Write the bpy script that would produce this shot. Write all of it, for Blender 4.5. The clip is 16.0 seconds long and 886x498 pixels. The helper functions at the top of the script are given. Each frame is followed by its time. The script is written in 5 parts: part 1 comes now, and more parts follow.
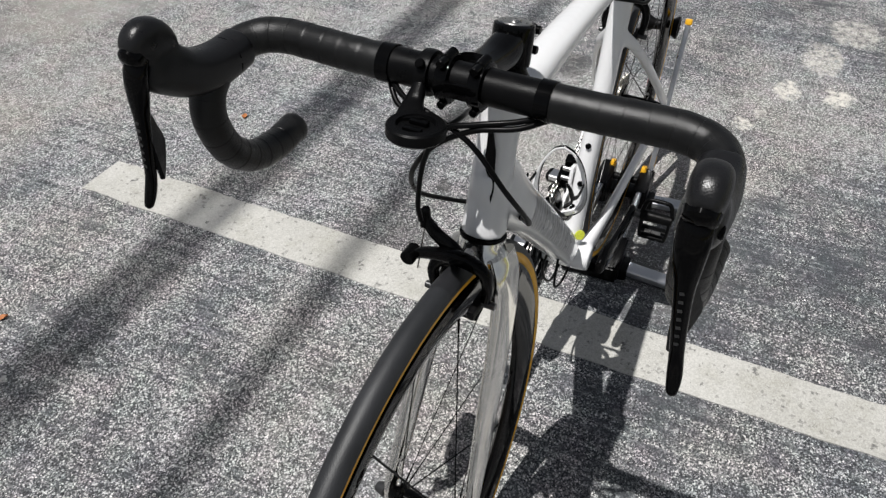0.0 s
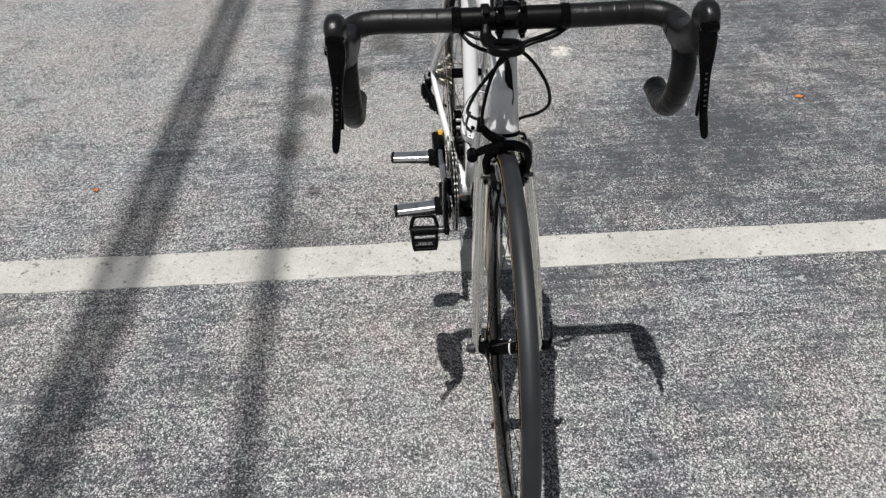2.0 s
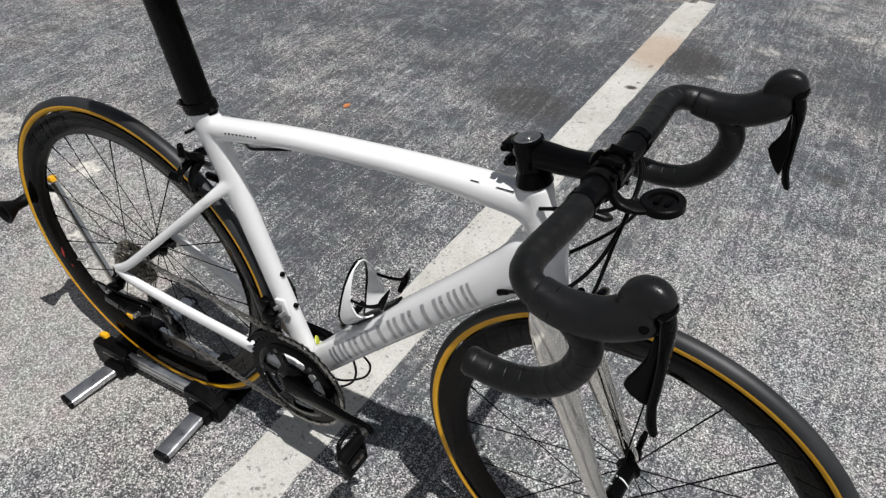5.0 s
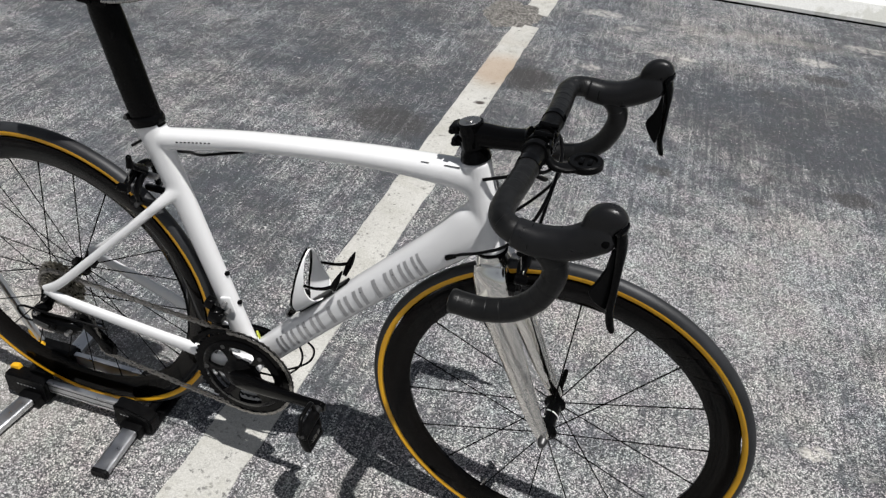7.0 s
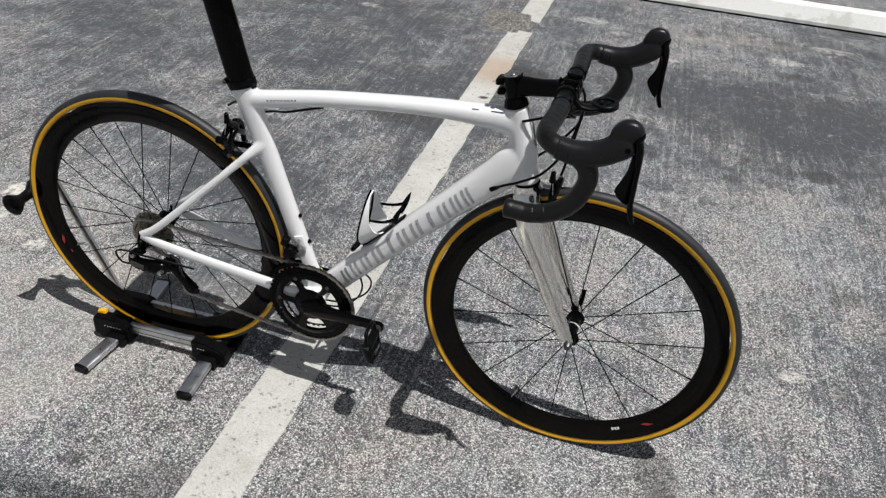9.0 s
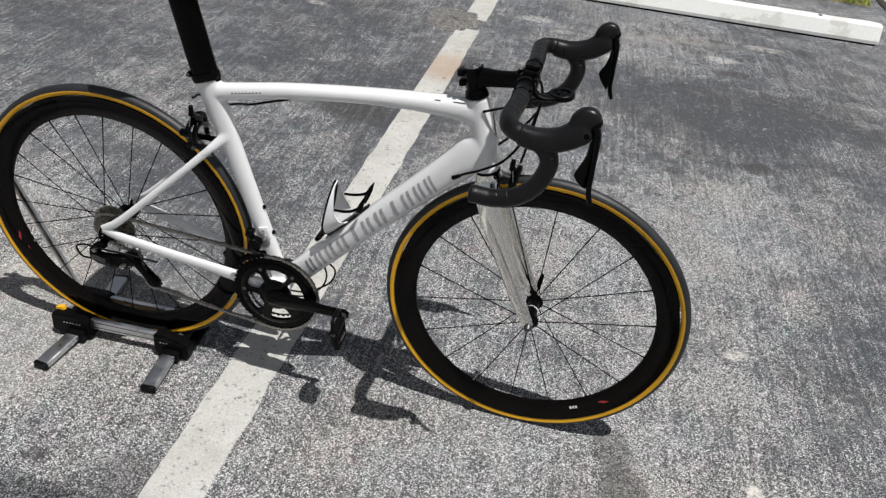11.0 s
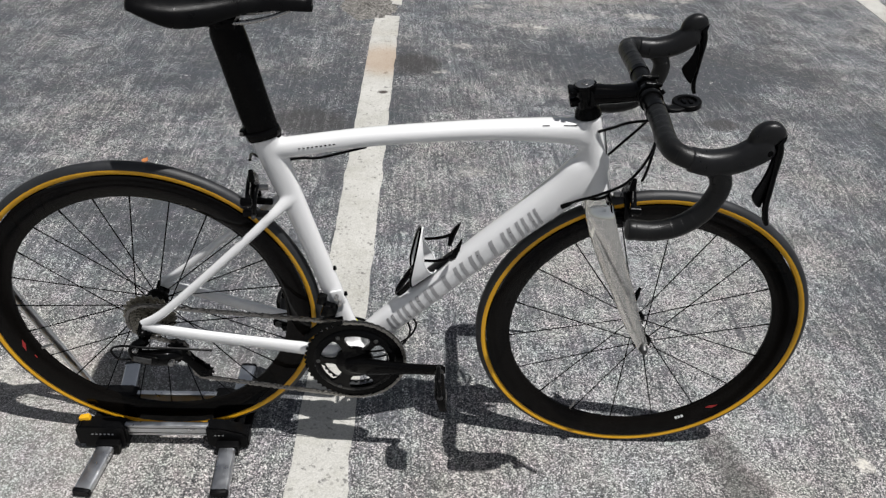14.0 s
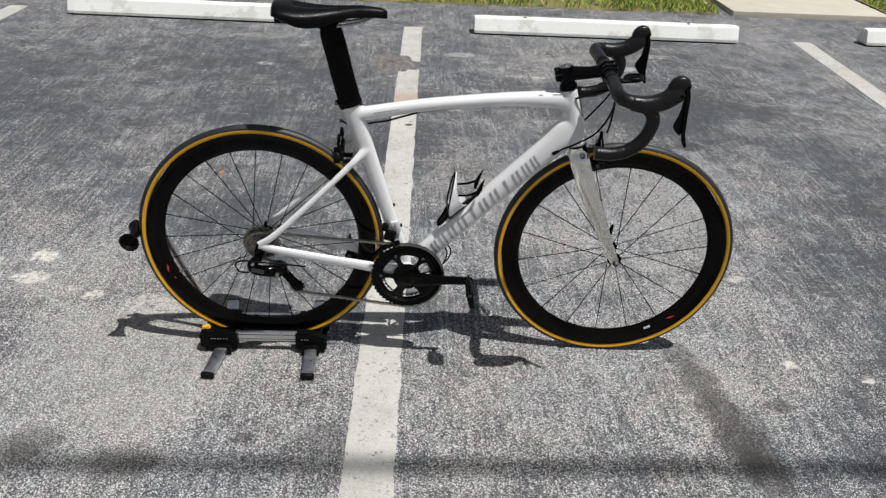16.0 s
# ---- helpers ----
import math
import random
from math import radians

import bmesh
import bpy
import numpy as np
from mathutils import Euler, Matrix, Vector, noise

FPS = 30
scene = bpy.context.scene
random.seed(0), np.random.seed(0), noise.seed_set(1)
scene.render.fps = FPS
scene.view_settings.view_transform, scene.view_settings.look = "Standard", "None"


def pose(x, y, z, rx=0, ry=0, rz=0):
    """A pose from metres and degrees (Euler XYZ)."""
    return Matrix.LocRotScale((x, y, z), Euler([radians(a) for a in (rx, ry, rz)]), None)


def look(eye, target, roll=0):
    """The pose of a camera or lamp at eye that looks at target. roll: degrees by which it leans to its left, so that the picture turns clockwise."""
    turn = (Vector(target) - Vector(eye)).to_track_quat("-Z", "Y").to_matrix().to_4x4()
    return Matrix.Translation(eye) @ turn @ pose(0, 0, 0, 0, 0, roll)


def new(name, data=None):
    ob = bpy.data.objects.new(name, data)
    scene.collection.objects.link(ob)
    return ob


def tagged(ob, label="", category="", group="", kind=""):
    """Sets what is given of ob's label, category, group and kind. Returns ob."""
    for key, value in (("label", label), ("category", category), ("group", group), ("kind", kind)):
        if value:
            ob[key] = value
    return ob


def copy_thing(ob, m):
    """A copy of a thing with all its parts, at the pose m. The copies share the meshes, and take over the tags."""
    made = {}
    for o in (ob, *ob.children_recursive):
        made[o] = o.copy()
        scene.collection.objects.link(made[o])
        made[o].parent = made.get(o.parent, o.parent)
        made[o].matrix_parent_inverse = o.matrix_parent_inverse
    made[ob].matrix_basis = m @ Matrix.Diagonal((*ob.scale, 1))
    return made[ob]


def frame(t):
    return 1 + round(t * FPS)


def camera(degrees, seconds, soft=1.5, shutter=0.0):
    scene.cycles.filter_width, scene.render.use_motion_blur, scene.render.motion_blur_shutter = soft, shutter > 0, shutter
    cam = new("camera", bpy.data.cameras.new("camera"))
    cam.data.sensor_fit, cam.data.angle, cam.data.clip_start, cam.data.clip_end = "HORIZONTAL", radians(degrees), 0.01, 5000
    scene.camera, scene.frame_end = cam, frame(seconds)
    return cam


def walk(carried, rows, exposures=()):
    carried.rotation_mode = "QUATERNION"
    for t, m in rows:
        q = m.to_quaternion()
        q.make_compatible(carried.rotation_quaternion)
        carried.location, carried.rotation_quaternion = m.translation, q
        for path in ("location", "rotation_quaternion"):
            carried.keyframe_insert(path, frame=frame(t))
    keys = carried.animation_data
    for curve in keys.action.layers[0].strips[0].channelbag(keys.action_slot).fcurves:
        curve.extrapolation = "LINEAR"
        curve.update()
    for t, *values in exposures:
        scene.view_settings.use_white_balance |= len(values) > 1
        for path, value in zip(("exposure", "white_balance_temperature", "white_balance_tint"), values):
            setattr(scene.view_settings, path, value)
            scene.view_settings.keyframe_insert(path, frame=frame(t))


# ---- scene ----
cam = camera(59.03, 16.0, 1.35)
EXPO = -0.08
# seconds, eye x y z, yaw, pitch, roll (degrees)
ROWS = [
    (0, 1.4258, 0.1979, 1.2006, 113.176, -41.961, 0.314),
    (0.5, 1.5886, 0.1024, 1.2445, 105.951, -40.896, -1.116),
    (1, 1.7710, 0.1127, 1.2477, 99.532, -39.866, -1.810),
    (1.5, 1.8768, 0.0550, 1.2658, 92.963, -39.289, -1.835),
    (2, 1.8879, -0.1795, 1.2827, 86.094, -38.643, -1.294),
    (2.5, 1.8141, -0.3104, 1.2653, 78.313, -38.367, -0.518),
    (3, 1.6430, -0.4636, 1.2930, 69.768, -38.040, 0.327),
    (3.5, 1.5206, -0.6536, 1.3141, 59.140, -37.772, 0.964),
    (4, 1.3938, -0.7279, 1.3140, 48.890, -37.397, 1.267),
    (4.5, 1.2022, -0.7446, 1.3178, 38.476, -37.474, 1.564),
    (4.7, 1.1417, -0.7319, 1.3357, 34.813, -39.102, 0.685),
    (6.8, 0.9855, -0.9698, 1.3775, 13.610, -36.498, 5.155),
    (7, 0.9978, -0.9896, 1.3831, 13.806, -36.244, 4.995),
    (7.5, 1.0817, -1.0570, 1.3968, 14.506, -35.767, 4.481),
    (8, 1.1399, -1.1540, 1.3934, 14.554, -35.338, 4.081),
    (8.5, 1.0338, -1.2614, 1.4020, 13.702, -34.936, 4.204),
    (8.7, 0.9834, -1.3085, 1.4077, 13.151, -34.795, 4.521),
    (11, 0.9452, -1.4092, 1.4131, 7.380, -34.189, 6.787),
    (11.5, 0.9507, -1.4010, 1.4170, 7.017, -34.687, 6.592),
    (12, 0.9263, -1.3871, 1.4041, 7.395, -35.077, 5.841),
    (12.5, 0.8466, -1.3094, 1.3799, 7.214, -35.401, 4.854),
    (13, 0.7465, -1.1623, 1.3855, 5.331, -35.633, 3.941),
    (13.5, 0.5819, -1.1536, 1.3974, 1.420, -35.662, 3.507),
    (14, 0.4707, -1.2261, 1.3982, -4.247, -35.528, 4.051),
    (14.5, 0.5012, -1.3977, 1.3972, -6.762, -34.814, 3.937),
    (15, 0.5377, -1.5819, 1.4096, -6.463, -33.181, 3.415),
    (15.5, 0.4505, -1.7596, 1.4196, -5.334, -31.087, 3.040),
    (16, 0.3778, -1.9393, 1.4374, -3.441, -29.658, 2.930),
]
walk(cam, [(t, pose(x, y, z, 90 + pitch, 0, yaw) @ pose(0, 0, 0, 0, 0, roll)) for t, x, y, z, yaw, pitch, roll in ROWS],
     [(0.0, EXPO), (16.0, EXPO)])

# ---- light: high clear sun and open sky ----
SUN = Vector((0.291, -0.174, 0.941)).normalized()
world = bpy.data.worlds.new("sky")
scene.world = world
world.use_nodes = True
wn = world.node_tree.nodes
sky = wn.new("ShaderNodeTexSky")
sky.sky_type = "NISHITA"
sky.sun_disc = False
sky.sun_elevation = math.asin(SUN.z)
sky.sun_rotation = math.atan2(SUN.x, SUN.y)
wn["Background"].inputs[1].default_value = 0.055
haze = wn.new("ShaderNodeHueSaturation")
haze.inputs["Saturation"].default_value = 0.35
world.node_tree.links.new(sky.outputs[0], haze.inputs["Color"])
world.node_tree.links.new(haze.outputs[0], wn["Background"].inputs[0])
sun_data = bpy.data.lights.new("sun", "SUN")
sun_data.energy, sun_data.angle, sun_data.color = 4.8, radians(0.53), (1.0, 0.984, 0.968)
sun = new("sun", sun_data)
sun.matrix_world = look(SUN * 30, (0, 0, 0))


# ---- materials ----
def node_mat(name):
    m = bpy.data.materials.new(name)
    m.use_nodes = True
    nt = m.node_tree
    return m, nt, nt.nodes["Principled BSDF"]


def noise_node(nt, scale, detail=4.0, rough=0.6, stretch=(1, 1, 1), where="Object"):
    tc = nt.nodes.new("ShaderNodeTexCoord")
    mp = nt.nodes.new("ShaderNodeMapping")
    mp.inputs["Scale"].default_value = stretch
    nz = nt.nodes.new("ShaderNodeTexNoise")
    nz.inputs["Scale"].default_value = scale
    nz.inputs["Detail"].default_value = detail
    nz.inputs["Roughness"].default_value = rough
    nt.links.new(tc.outputs[where], mp.inputs[0])
    nt.links.new(mp.outputs[0], nz.inputs["Vector"])
    return nz.outputs["Fac"]


def ramp(nt, fac, stops):
    r = nt.nodes.new("ShaderNodeValToRGB")
    el = r.color_ramp.elements
    while len(el) < len(stops):
        el.new(0.5)
    for e, (p, c) in zip(el, stops):
        e.position = p
        e.color = (*c, 1) if len(c) == 3 else c
    nt.links.new(fac, r.inputs[0])
    return r.outputs["Color"]


def grey(v):
    return (v, v, v)


def mixed(nt, fac, a, b, blend="MIX"):
    m = nt.nodes.new("ShaderNodeMix")
    m.data_type = "RGBA"
    m.blend_type = blend
    for slot, v in ((0, fac), (6, a), (7, b)):
        if isinstance(v, (int, float)):
            m.inputs[slot].default_value = v
        elif isinstance(v, tuple):
            m.inputs[slot].default_value = (*v, 1)
        else:
            nt.links.new(v, m.inputs[slot])
    return m.outputs[2]


def bumped(nt, bsdf, height, strength, distance):
    b = nt.nodes.new("ShaderNodeBump")
    b.inputs["Strength"].default_value = strength
    b.inputs["Distance"].default_value = distance
    nt.links.new(height, b.inputs["Height"])
    nt.links.new(b.outputs[0], bsdf.inputs["Normal"])


def simple(name, color, rough, metal=0.0, vary=0.15, scale=60.0, bump=0.0, coat=0.0, rvary=0.1, fine=900.0, spec=0.5):
    """A plain surface with two scales of variation in colour and gloss."""
    m, nt, b = node_mat(name)
    big, small = noise_node(nt, scale), noise_node(nt, fine, 2.0)
    lo, hi = tuple(c * (1 - vary) for c in color), tuple(min(1, c * (1 + vary)) for c in color)
    col = ramp(nt, big, [(0.3, lo), (0.7, hi)])
    col = mixed(nt, 0.25, col, ramp(nt, small, [(0.35, tuple(c * (1 - vary) for c in lo)), (0.65, tuple(min(1, c * (1 + vary)) for c in hi))]))
    nt.links.new(col, b.inputs["Base Color"])
    r = ramp(nt, big, [(0.3, grey(max(0.02, rough - rvary))), (0.7, grey(min(1, rough + rvary)))])
    nt.links.new(r, b.inputs["Roughness"])
    b.inputs["Metallic"].default_value = metal
    b.inputs["Coat Weight"].default_value = coat
    b.inputs["Specular IOR Level"].default_value = spec
    b.inputs["Coat Roughness"].default_value = 0.08
    if bump:
        bumped(nt, b, small, bump, 0.001)
    return m


# wear and stains of the ground: x, y, radius, squash, strength
BARE = [(1.88, 1.75, 0.55, 0.55, -0.22), (0.85, 1.40, 0.50, 0.9, 0.22), (-0.15, 0.75, 0.40, 0.7, -0.22), (-0.45, 0.98, 0.45, 0.6, -0.25), (0.35, -1.30, 0.9, 0.9, 0.26), (0.75, -0.22, 0.62, 0.55, 0.16), (-0.36, -0.12, 0.50, 0.75, 0.52), (-1.5, -1.4, 1.6, 0.8, 0.5), (0.66, 1.45, 0.9, 0.85, -0.08), (0.10, 1.65, 0.5, 0.7, -0.28), (-1.0, 2.5, 1.5, 0.7, -0.25), (1.25, 0.50, 0.95, 0.95, 0.22), (1.66, 2.30, 0.85, 0.5, -0.50), (-0.6, 1.35, 0.6, 0.8, 0.16), (2.4, 0.4, 0.8, 1.5, -0.26), (1.55, 0.95, 0.6, 0.8, 0.20), (-0.75, 0.40, 0.42, 0.6, 0.22)]
DARK = [(1.235, -0.05, 0.055, 1.3, 0.5), (1.255, -0.16, 0.065, 1.3, 0.6), (1.275, -0.29, 0.07, 1.2, 0.7), (1.295, -0.42, 0.085, 1.1, 0.75), (1.31, -0.53, 0.08, 1.1, 0.7), (1.45, -0.275, 0.06, 0.5, 0.55), (0.12, 1.56, 0.18, 0.7, 0.6), (-0.02, -0.42, 0.03, 0.7, 0.6), (-0.56, -0.47, 0.045, 0.8, 0.5), (-0.30, -0.50, 0.10, 0.6, 0.5), (-0.75, -0.30, 0.09, 0.7, 0.5), (1.13, 1.59, 0.055, 0.7, 0.65), (1.46, 1.51, 0.045, 0.7, 0.6), (1.80, 1.66, 0.085, 0.7, 0.65), (-1.03, -0.18, 0.11, 0.8, 0.6), (0.54, 2.17, 0.14, 1.1, 0.72), (1.82, 2.76, 0.12, 0.5, 0.6), (0.20, -0.42, 0.09, 0.9, 0.45), (-0.54, -0.44, 0.09, 0.7, 0.45), ]
SPLASH = [(-0.62, 0.23, 0.042, 0.75, 0.95), (-0.70, 0.27, 0.03, 0.6, 0.5), (-0.86, 0.33, 0.075, 0.6, 0.9), (-0.87, 0.47, 0.065, 0.7, 0.9), (-1.10, 0.42, 0.13, 0.6, 0.6), (-1.33, 0.50, 0.13, 0.7, 0.5), (-0.42, 0.17, 0.12, 0.8, 0.4), (1.562, -0.085, 0.028, 0.7, 0.9), (1.77, -0.15, 0.032, 0.8, 1.0), (1.573, 0.406, 0.04, 0.8, 0.7), (-0.48, 2.84, 0.08, 0.5, 0.45), (0.73, 3.17, 0.13, 0.5, 0.42), (0.91, 3.02, 0.08, 0.5, 0.35), (1.06, 2.74, 0.06, 0.5, 0.4), (1.19, 2.72, 0.055, 0.5, 0.6), (1.79, 2.97, 0.11, 0.5, 0.5), (2.06, 3.28, 0.14, 0.4, 0.4), (0.66, 2.09, 0.05, 0.5, 0.4), (0.77, 2.42, 0.06, 0.5, 0.4), (0.73, 1.20, 0.07, 0.6, 0.25)]

DUST = [(-0.55, -2.05, 0.55, 0.5, 0.5), (-0.95, -2.0, 0.6, 0.5, 0.3), (0.0, -1.75, 0.5, 0.6, 0.2), (-0.38, -0.12, 0.42, 0.7, 0.26), (-0.12, 0.14, 0.26, 0.7, 0.25), (-0.70, 0.36, 0.34, 0.6, 0.12), (-1.5, -0.85, 0.5, 0.6, 0.12), (0.85, -0.22, 0.45, 0.4, 0.08), (1.62, 3.2, 0.4, 0.25, 0.2)]


def calc(nt, op, a, b, c=None):
    m = nt.nodes.new("ShaderNodeMath")
    m.operation = op
    for i, v in enumerate((a, b) if c is None else (a, b, c)):
        if isinstance(v, (int, float)):
            m.inputs[i].default_value = v
        else:
            nt.links.new(v, m.inputs[i])
    return m.outputs[0]


def vec(nt, op, a, b, c=None):
    m = nt.nodes.new("ShaderNodeVectorMath")
    m.operation = op
    for i, v in enumerate((a, b) if c is None else (a, b, c)):
        if isinstance(v, tuple):
            m.inputs[i].default_value = v
        elif v is not None:
            nt.links.new(v, m.inputs[i])
    return m.outputs["Value"] if op == "LENGTH" else m.outputs["Vector"]


def warped(nt, scale, amount):
    """Ground coordinates pushed about by noise, so that shapes drawn in them have uneven edges."""
    tc = nt.nodes.new("ShaderNodeTexCoord")
    nz = nt.nodes.new("ShaderNodeTexNoise")
    nz.inputs["Scale"].default_value = scale
    nz.inputs["Detail"].default_value = 5.0
    nz.inputs["Roughness"].default_value = 0.62
    nt.links.new(tc.outputs["Object"], nz.inputs["Vector"])
    flat = vec(nt, "SUBTRACT", tc.outputs["Object"], (amount / 2, amount / 2, 0.0))
    return vec(nt, "MULTIPLY_ADD", nz.outputs["Color"], (amount, amount, 0.0), flat)


def spot(nt, place, x, y, r, squash, strength, inner=0.45, outer=1.3):
    """A soft round mask about a place on the ground, strength inside, nothing outside."""
    q = vec(nt, "MULTIPLY_ADD", place, (1 / r, 1 / (r * squash), 0.0), (-x / r, -y / (r * squash), 0.0))
    m = nt.nodes.new("ShaderNodeMapRange")
    m.interpolation_type = "SMOOTHSTEP"
    for i, v in ((1, inner), (2, outer), (3, strength), (4, 0.0)):
        m.inputs[i].default_value = v
    nt.links.new(vec(nt, "LENGTH", q, None), m.inputs[0])
    return m.outputs[0]


def stones(nt, scale):
    """Random tone for each stone chip, and how near its middle is."""
    tc = nt.nodes.new("ShaderNodeTexCoord")
    v = nt.nodes.new("ShaderNodeTexVoronoi")
    v.inputs["Scale"].default_value = scale
    v.inputs["Randomness"].default_value = 1.0
    nt.links.new(tc.outputs["Object"], v.inputs["Vector"])
    sep = nt.nodes.new("ShaderNodeSeparateColor")
    nt.links.new(v.outputs["Color"], sep.inputs[0])
    return sep.outputs[0], v.outputs["Distance"]


def chip(nt, scale, warp, share, size, stretch=1.0):
    """A scatter of single ragged chips: the share of cells that hold one, and its size in cells."""
    tc = nt.nodes.new("ShaderNodeTexCoord")
    nz = nt.nodes.new("ShaderNodeTexNoise")
    nz.inputs["Scale"].default_value = scale * 2.2
    nz.inputs["Detail"].default_value = 3.0
    nt.links.new(tc.outputs["Object"], nz.inputs["Vector"])
    place = vec(nt, "MULTIPLY_ADD", nz.outputs["Color"], (warp / scale, warp / scale, 0.0), tc.outputs["Object"])
    place = vec(nt, "MULTIPLY", place, (1.0, stretch, 1.0))
    v = nt.nodes.new("ShaderNodeTexVoronoi")
    v.inputs["Scale"].default_value = scale
    nt.links.new(place, v.inputs["Vector"])
    sep = nt.nodes.new("ShaderNodeSeparateColor")
    nt.links.new(v.outputs["Color"], sep.inputs[0])
    there = ramp(nt, sep.outputs[0], [(1 - share, grey(0.0)), (1 - share * 0.7, grey(1.0))])
    return calc(nt, "MULTIPLY", there, ramp(nt, v.outputs["Distance"], [(size * 0.7, grey(1.0)), (size, grey(0.0))]))


def asphalt_mat():
    """Worn, sun-bleached car-park asphalt: dark binder, pale stone chips, bare patches, brushed streaks and stains."""
    m, nt, b = node_mat("worn_asphalt")
    wear_big = noise_node(nt, 1.1, 5.0, 0.6)
    wear_mid = noise_node(nt, 6.5, 7.0, 0.72)
    wear_small = noise_node(nt, 34.0, 6.0, 0.7)
    streak = noise_node(nt, 9.0, 5.0, 0.65, (5.0, 0.22, 1))
    brushed = noise_node(nt, 30.0, 4.0, 0.6, (3.0, 0.14, 1))
    combed = noise_node(nt, 55.0, 4.0, 0.72, (2.0, 0.16, 1))
    tone, near = stones(nt, 360.0)
    tone2, near2 = stones(nt, 640.0)
    # bare and sealed ground
    wear = calc(nt, "MULTIPLY_ADD", wear_big, 1.35, -0.275)
    wear = calc(nt, "MULTIPLY_ADD", calc(nt, "SUBTRACT", wear_mid, 0.5), 1.8, wear)
    wear = calc(nt, "MULTIPLY_ADD", calc(nt, "SUBTRACT", wear_small, 0.5), 1.0, wear)
    wear = calc(nt, "MULTIPLY_ADD", calc(nt, "SUBTRACT", streak, 0.5), 0.9, wear)
    wear = calc(nt, "MULTIPLY_ADD", calc(nt, "SUBTRACT", brushed, 0.5), 0.8, wear)
    wear = calc(nt, "MULTIPLY_ADD", calc(nt, "SUBTRACT", combed, 0.5), 1.05, wear)
    wide, tight = warped(nt, 1.7, 0.9), warped(nt, 22.0, 0.075)
    for x, y, r, sq, k in BARE:
        wear = calc(nt, "ADD", spot(nt, wide, x, y, r, sq, k), wear)
    # where the binder still seals the surface less of the stone shows
    seal_big, seal_small = noise_node(nt, 1.6, 4.0, 0.6), noise_node(nt, 9.0, 6.0, 0.75, (1.6, 0.5, 1))
    bare = calc(nt, "MULTIPLY_ADD", seal_small, 0.9, calc(nt, "MULTIPLY_ADD", seal_big, 0.9, -0.14))
    open_ = ramp(nt, calc(nt, "MULTIPLY_ADD", wear, 0.5, bare), [(0.70, grey(0.34)), (1.12, grey(1.0))])
    # each stone is bare or still coated by itself
    speck = calc(nt, "MULTIPLY_ADD", calc(nt, "MULTIPLY", calc(nt, "SUBTRACT", tone, 0.5), open_), 0.9, wear)
    speck = calc(nt, "MULTIPLY_ADD", calc(nt, "MULTIPLY", calc(nt, "SUBTRACT", tone2, 0.5), open_), 0.45, speck)
    base = ramp(nt, speck, [(0.0, (0.062, 0.065, 0.070)), (0.35, (0.108, 0.111, 0.116)), (0.65, (0.178, 0.179, 0.180)), (1.0, (0.325, 0.318, 0.306))])
    chips = ramp(nt, tone, [(0.0, grey(0.05)), (0.30, grey(0.17)), (0.60, grey(0.42)), (0.85, grey(0.90)), (1.0, grey(1.45))])
    grit = ramp(nt, tone2, [(0.0, grey(0.08)), (0.5, grey(0.36)), (0.9, grey(1.0)), (1.0, grey(1.3))])
    grain = mixed(nt, 0.36, chips, grit)
    grain = mixed(nt, open_, (0.47, 0.47, 0.47), grain)
    twice = mixed(nt, 1.0, grain, (2.1, 2.1, 2.1), "MULTIPLY")
    col = mixed(nt, 1.0, base, twice, "MULTIPLY")
    # binder in the gaps between chips, thin pale scratches
    gap = calc(nt, "MULTIPLY", ramp(nt, near, [(0.50, grey(0.0)), (0.85, grey(0.6))]), open_)
    col = mixed(nt, gap, col, (0.040, 0.040, 0.042))
    scratch = noise_node(nt, 55.0, 3.0, 0.6, (2.4, 0.10, 1))
    col = mixed(nt, ramp(nt, scratch, [(0.60, grey(0.0)), (0.74, grey(0.20))]), col, (0.42, 0.41, 0.39))
    # pale dust, then scuffs and single bright chips of several sizes
    for x, y, r, sq, k in DUST:
        col = mixed(nt, spot(nt, wide, x, y, r, sq, k), col, (0.34, 0.315, 0.275))
    scuff = ramp(nt, noise_node(nt, 17.0, 7.0, 0.78, (1.0, 1.25, 1)), [(0.56, grey(0.0)), (0.70, grey(0.42))])
    col = mixed(nt, scuff, col, (0.36, 0.36, 0.35))
    col = mixed(nt, calc(nt, "MULTIPLY", chip(nt, 150.0, 0.9, 0.10, 0.33), 0.75), col, (0.55, 0.54, 0.52))
    col = mixed(nt, calc(nt, "MULTIPLY", chip(nt, 48.0, 0.8, 0.07, 0.17, 1.5), 0.85), col, (0.60, 0.59, 0.57))
    col = mixed(nt, calc(nt, "MULTIPLY", chip(nt, 15.0, 1.1, 0.10, 0.13, 1.4), 0.60), col, (0.50, 0.49, 0.46))
    col = mixed(nt, calc(nt, "MULTIPLY", chip(nt, 70.0, 0.9, 0.08, 0.22), 0.65), col, (0.05, 0.048, 0.046))
    hue, cast = noise_node(nt, 2.3, 3.0, 0.6), noise_node(nt, 15.0, 4.0, 0.7)
    col = mixed(nt, 1.0, col, ramp(nt, hue, [(0.35, (0.965, 1.0, 1.045)), (0.65, (1.02, 1.0, 0.985))]), "MULTIPLY")
    col = mixed(nt, 1.0, col, ramp(nt, cast, [(0.32, (0.955, 1.02, 0.985)), (0.50, (1.0, 1.0, 1.0)), (0.68, (1.045, 0.975, 1.02))]), "MULTIPLY")
    # dark stains and dried pale splashes
    for x, y, r, sq, k in DARK:
        col = mixed(nt, spot(nt, tight, x, y, r, sq, k, 0.55, 1.2), col, (0.041, 0.038, 0.036))
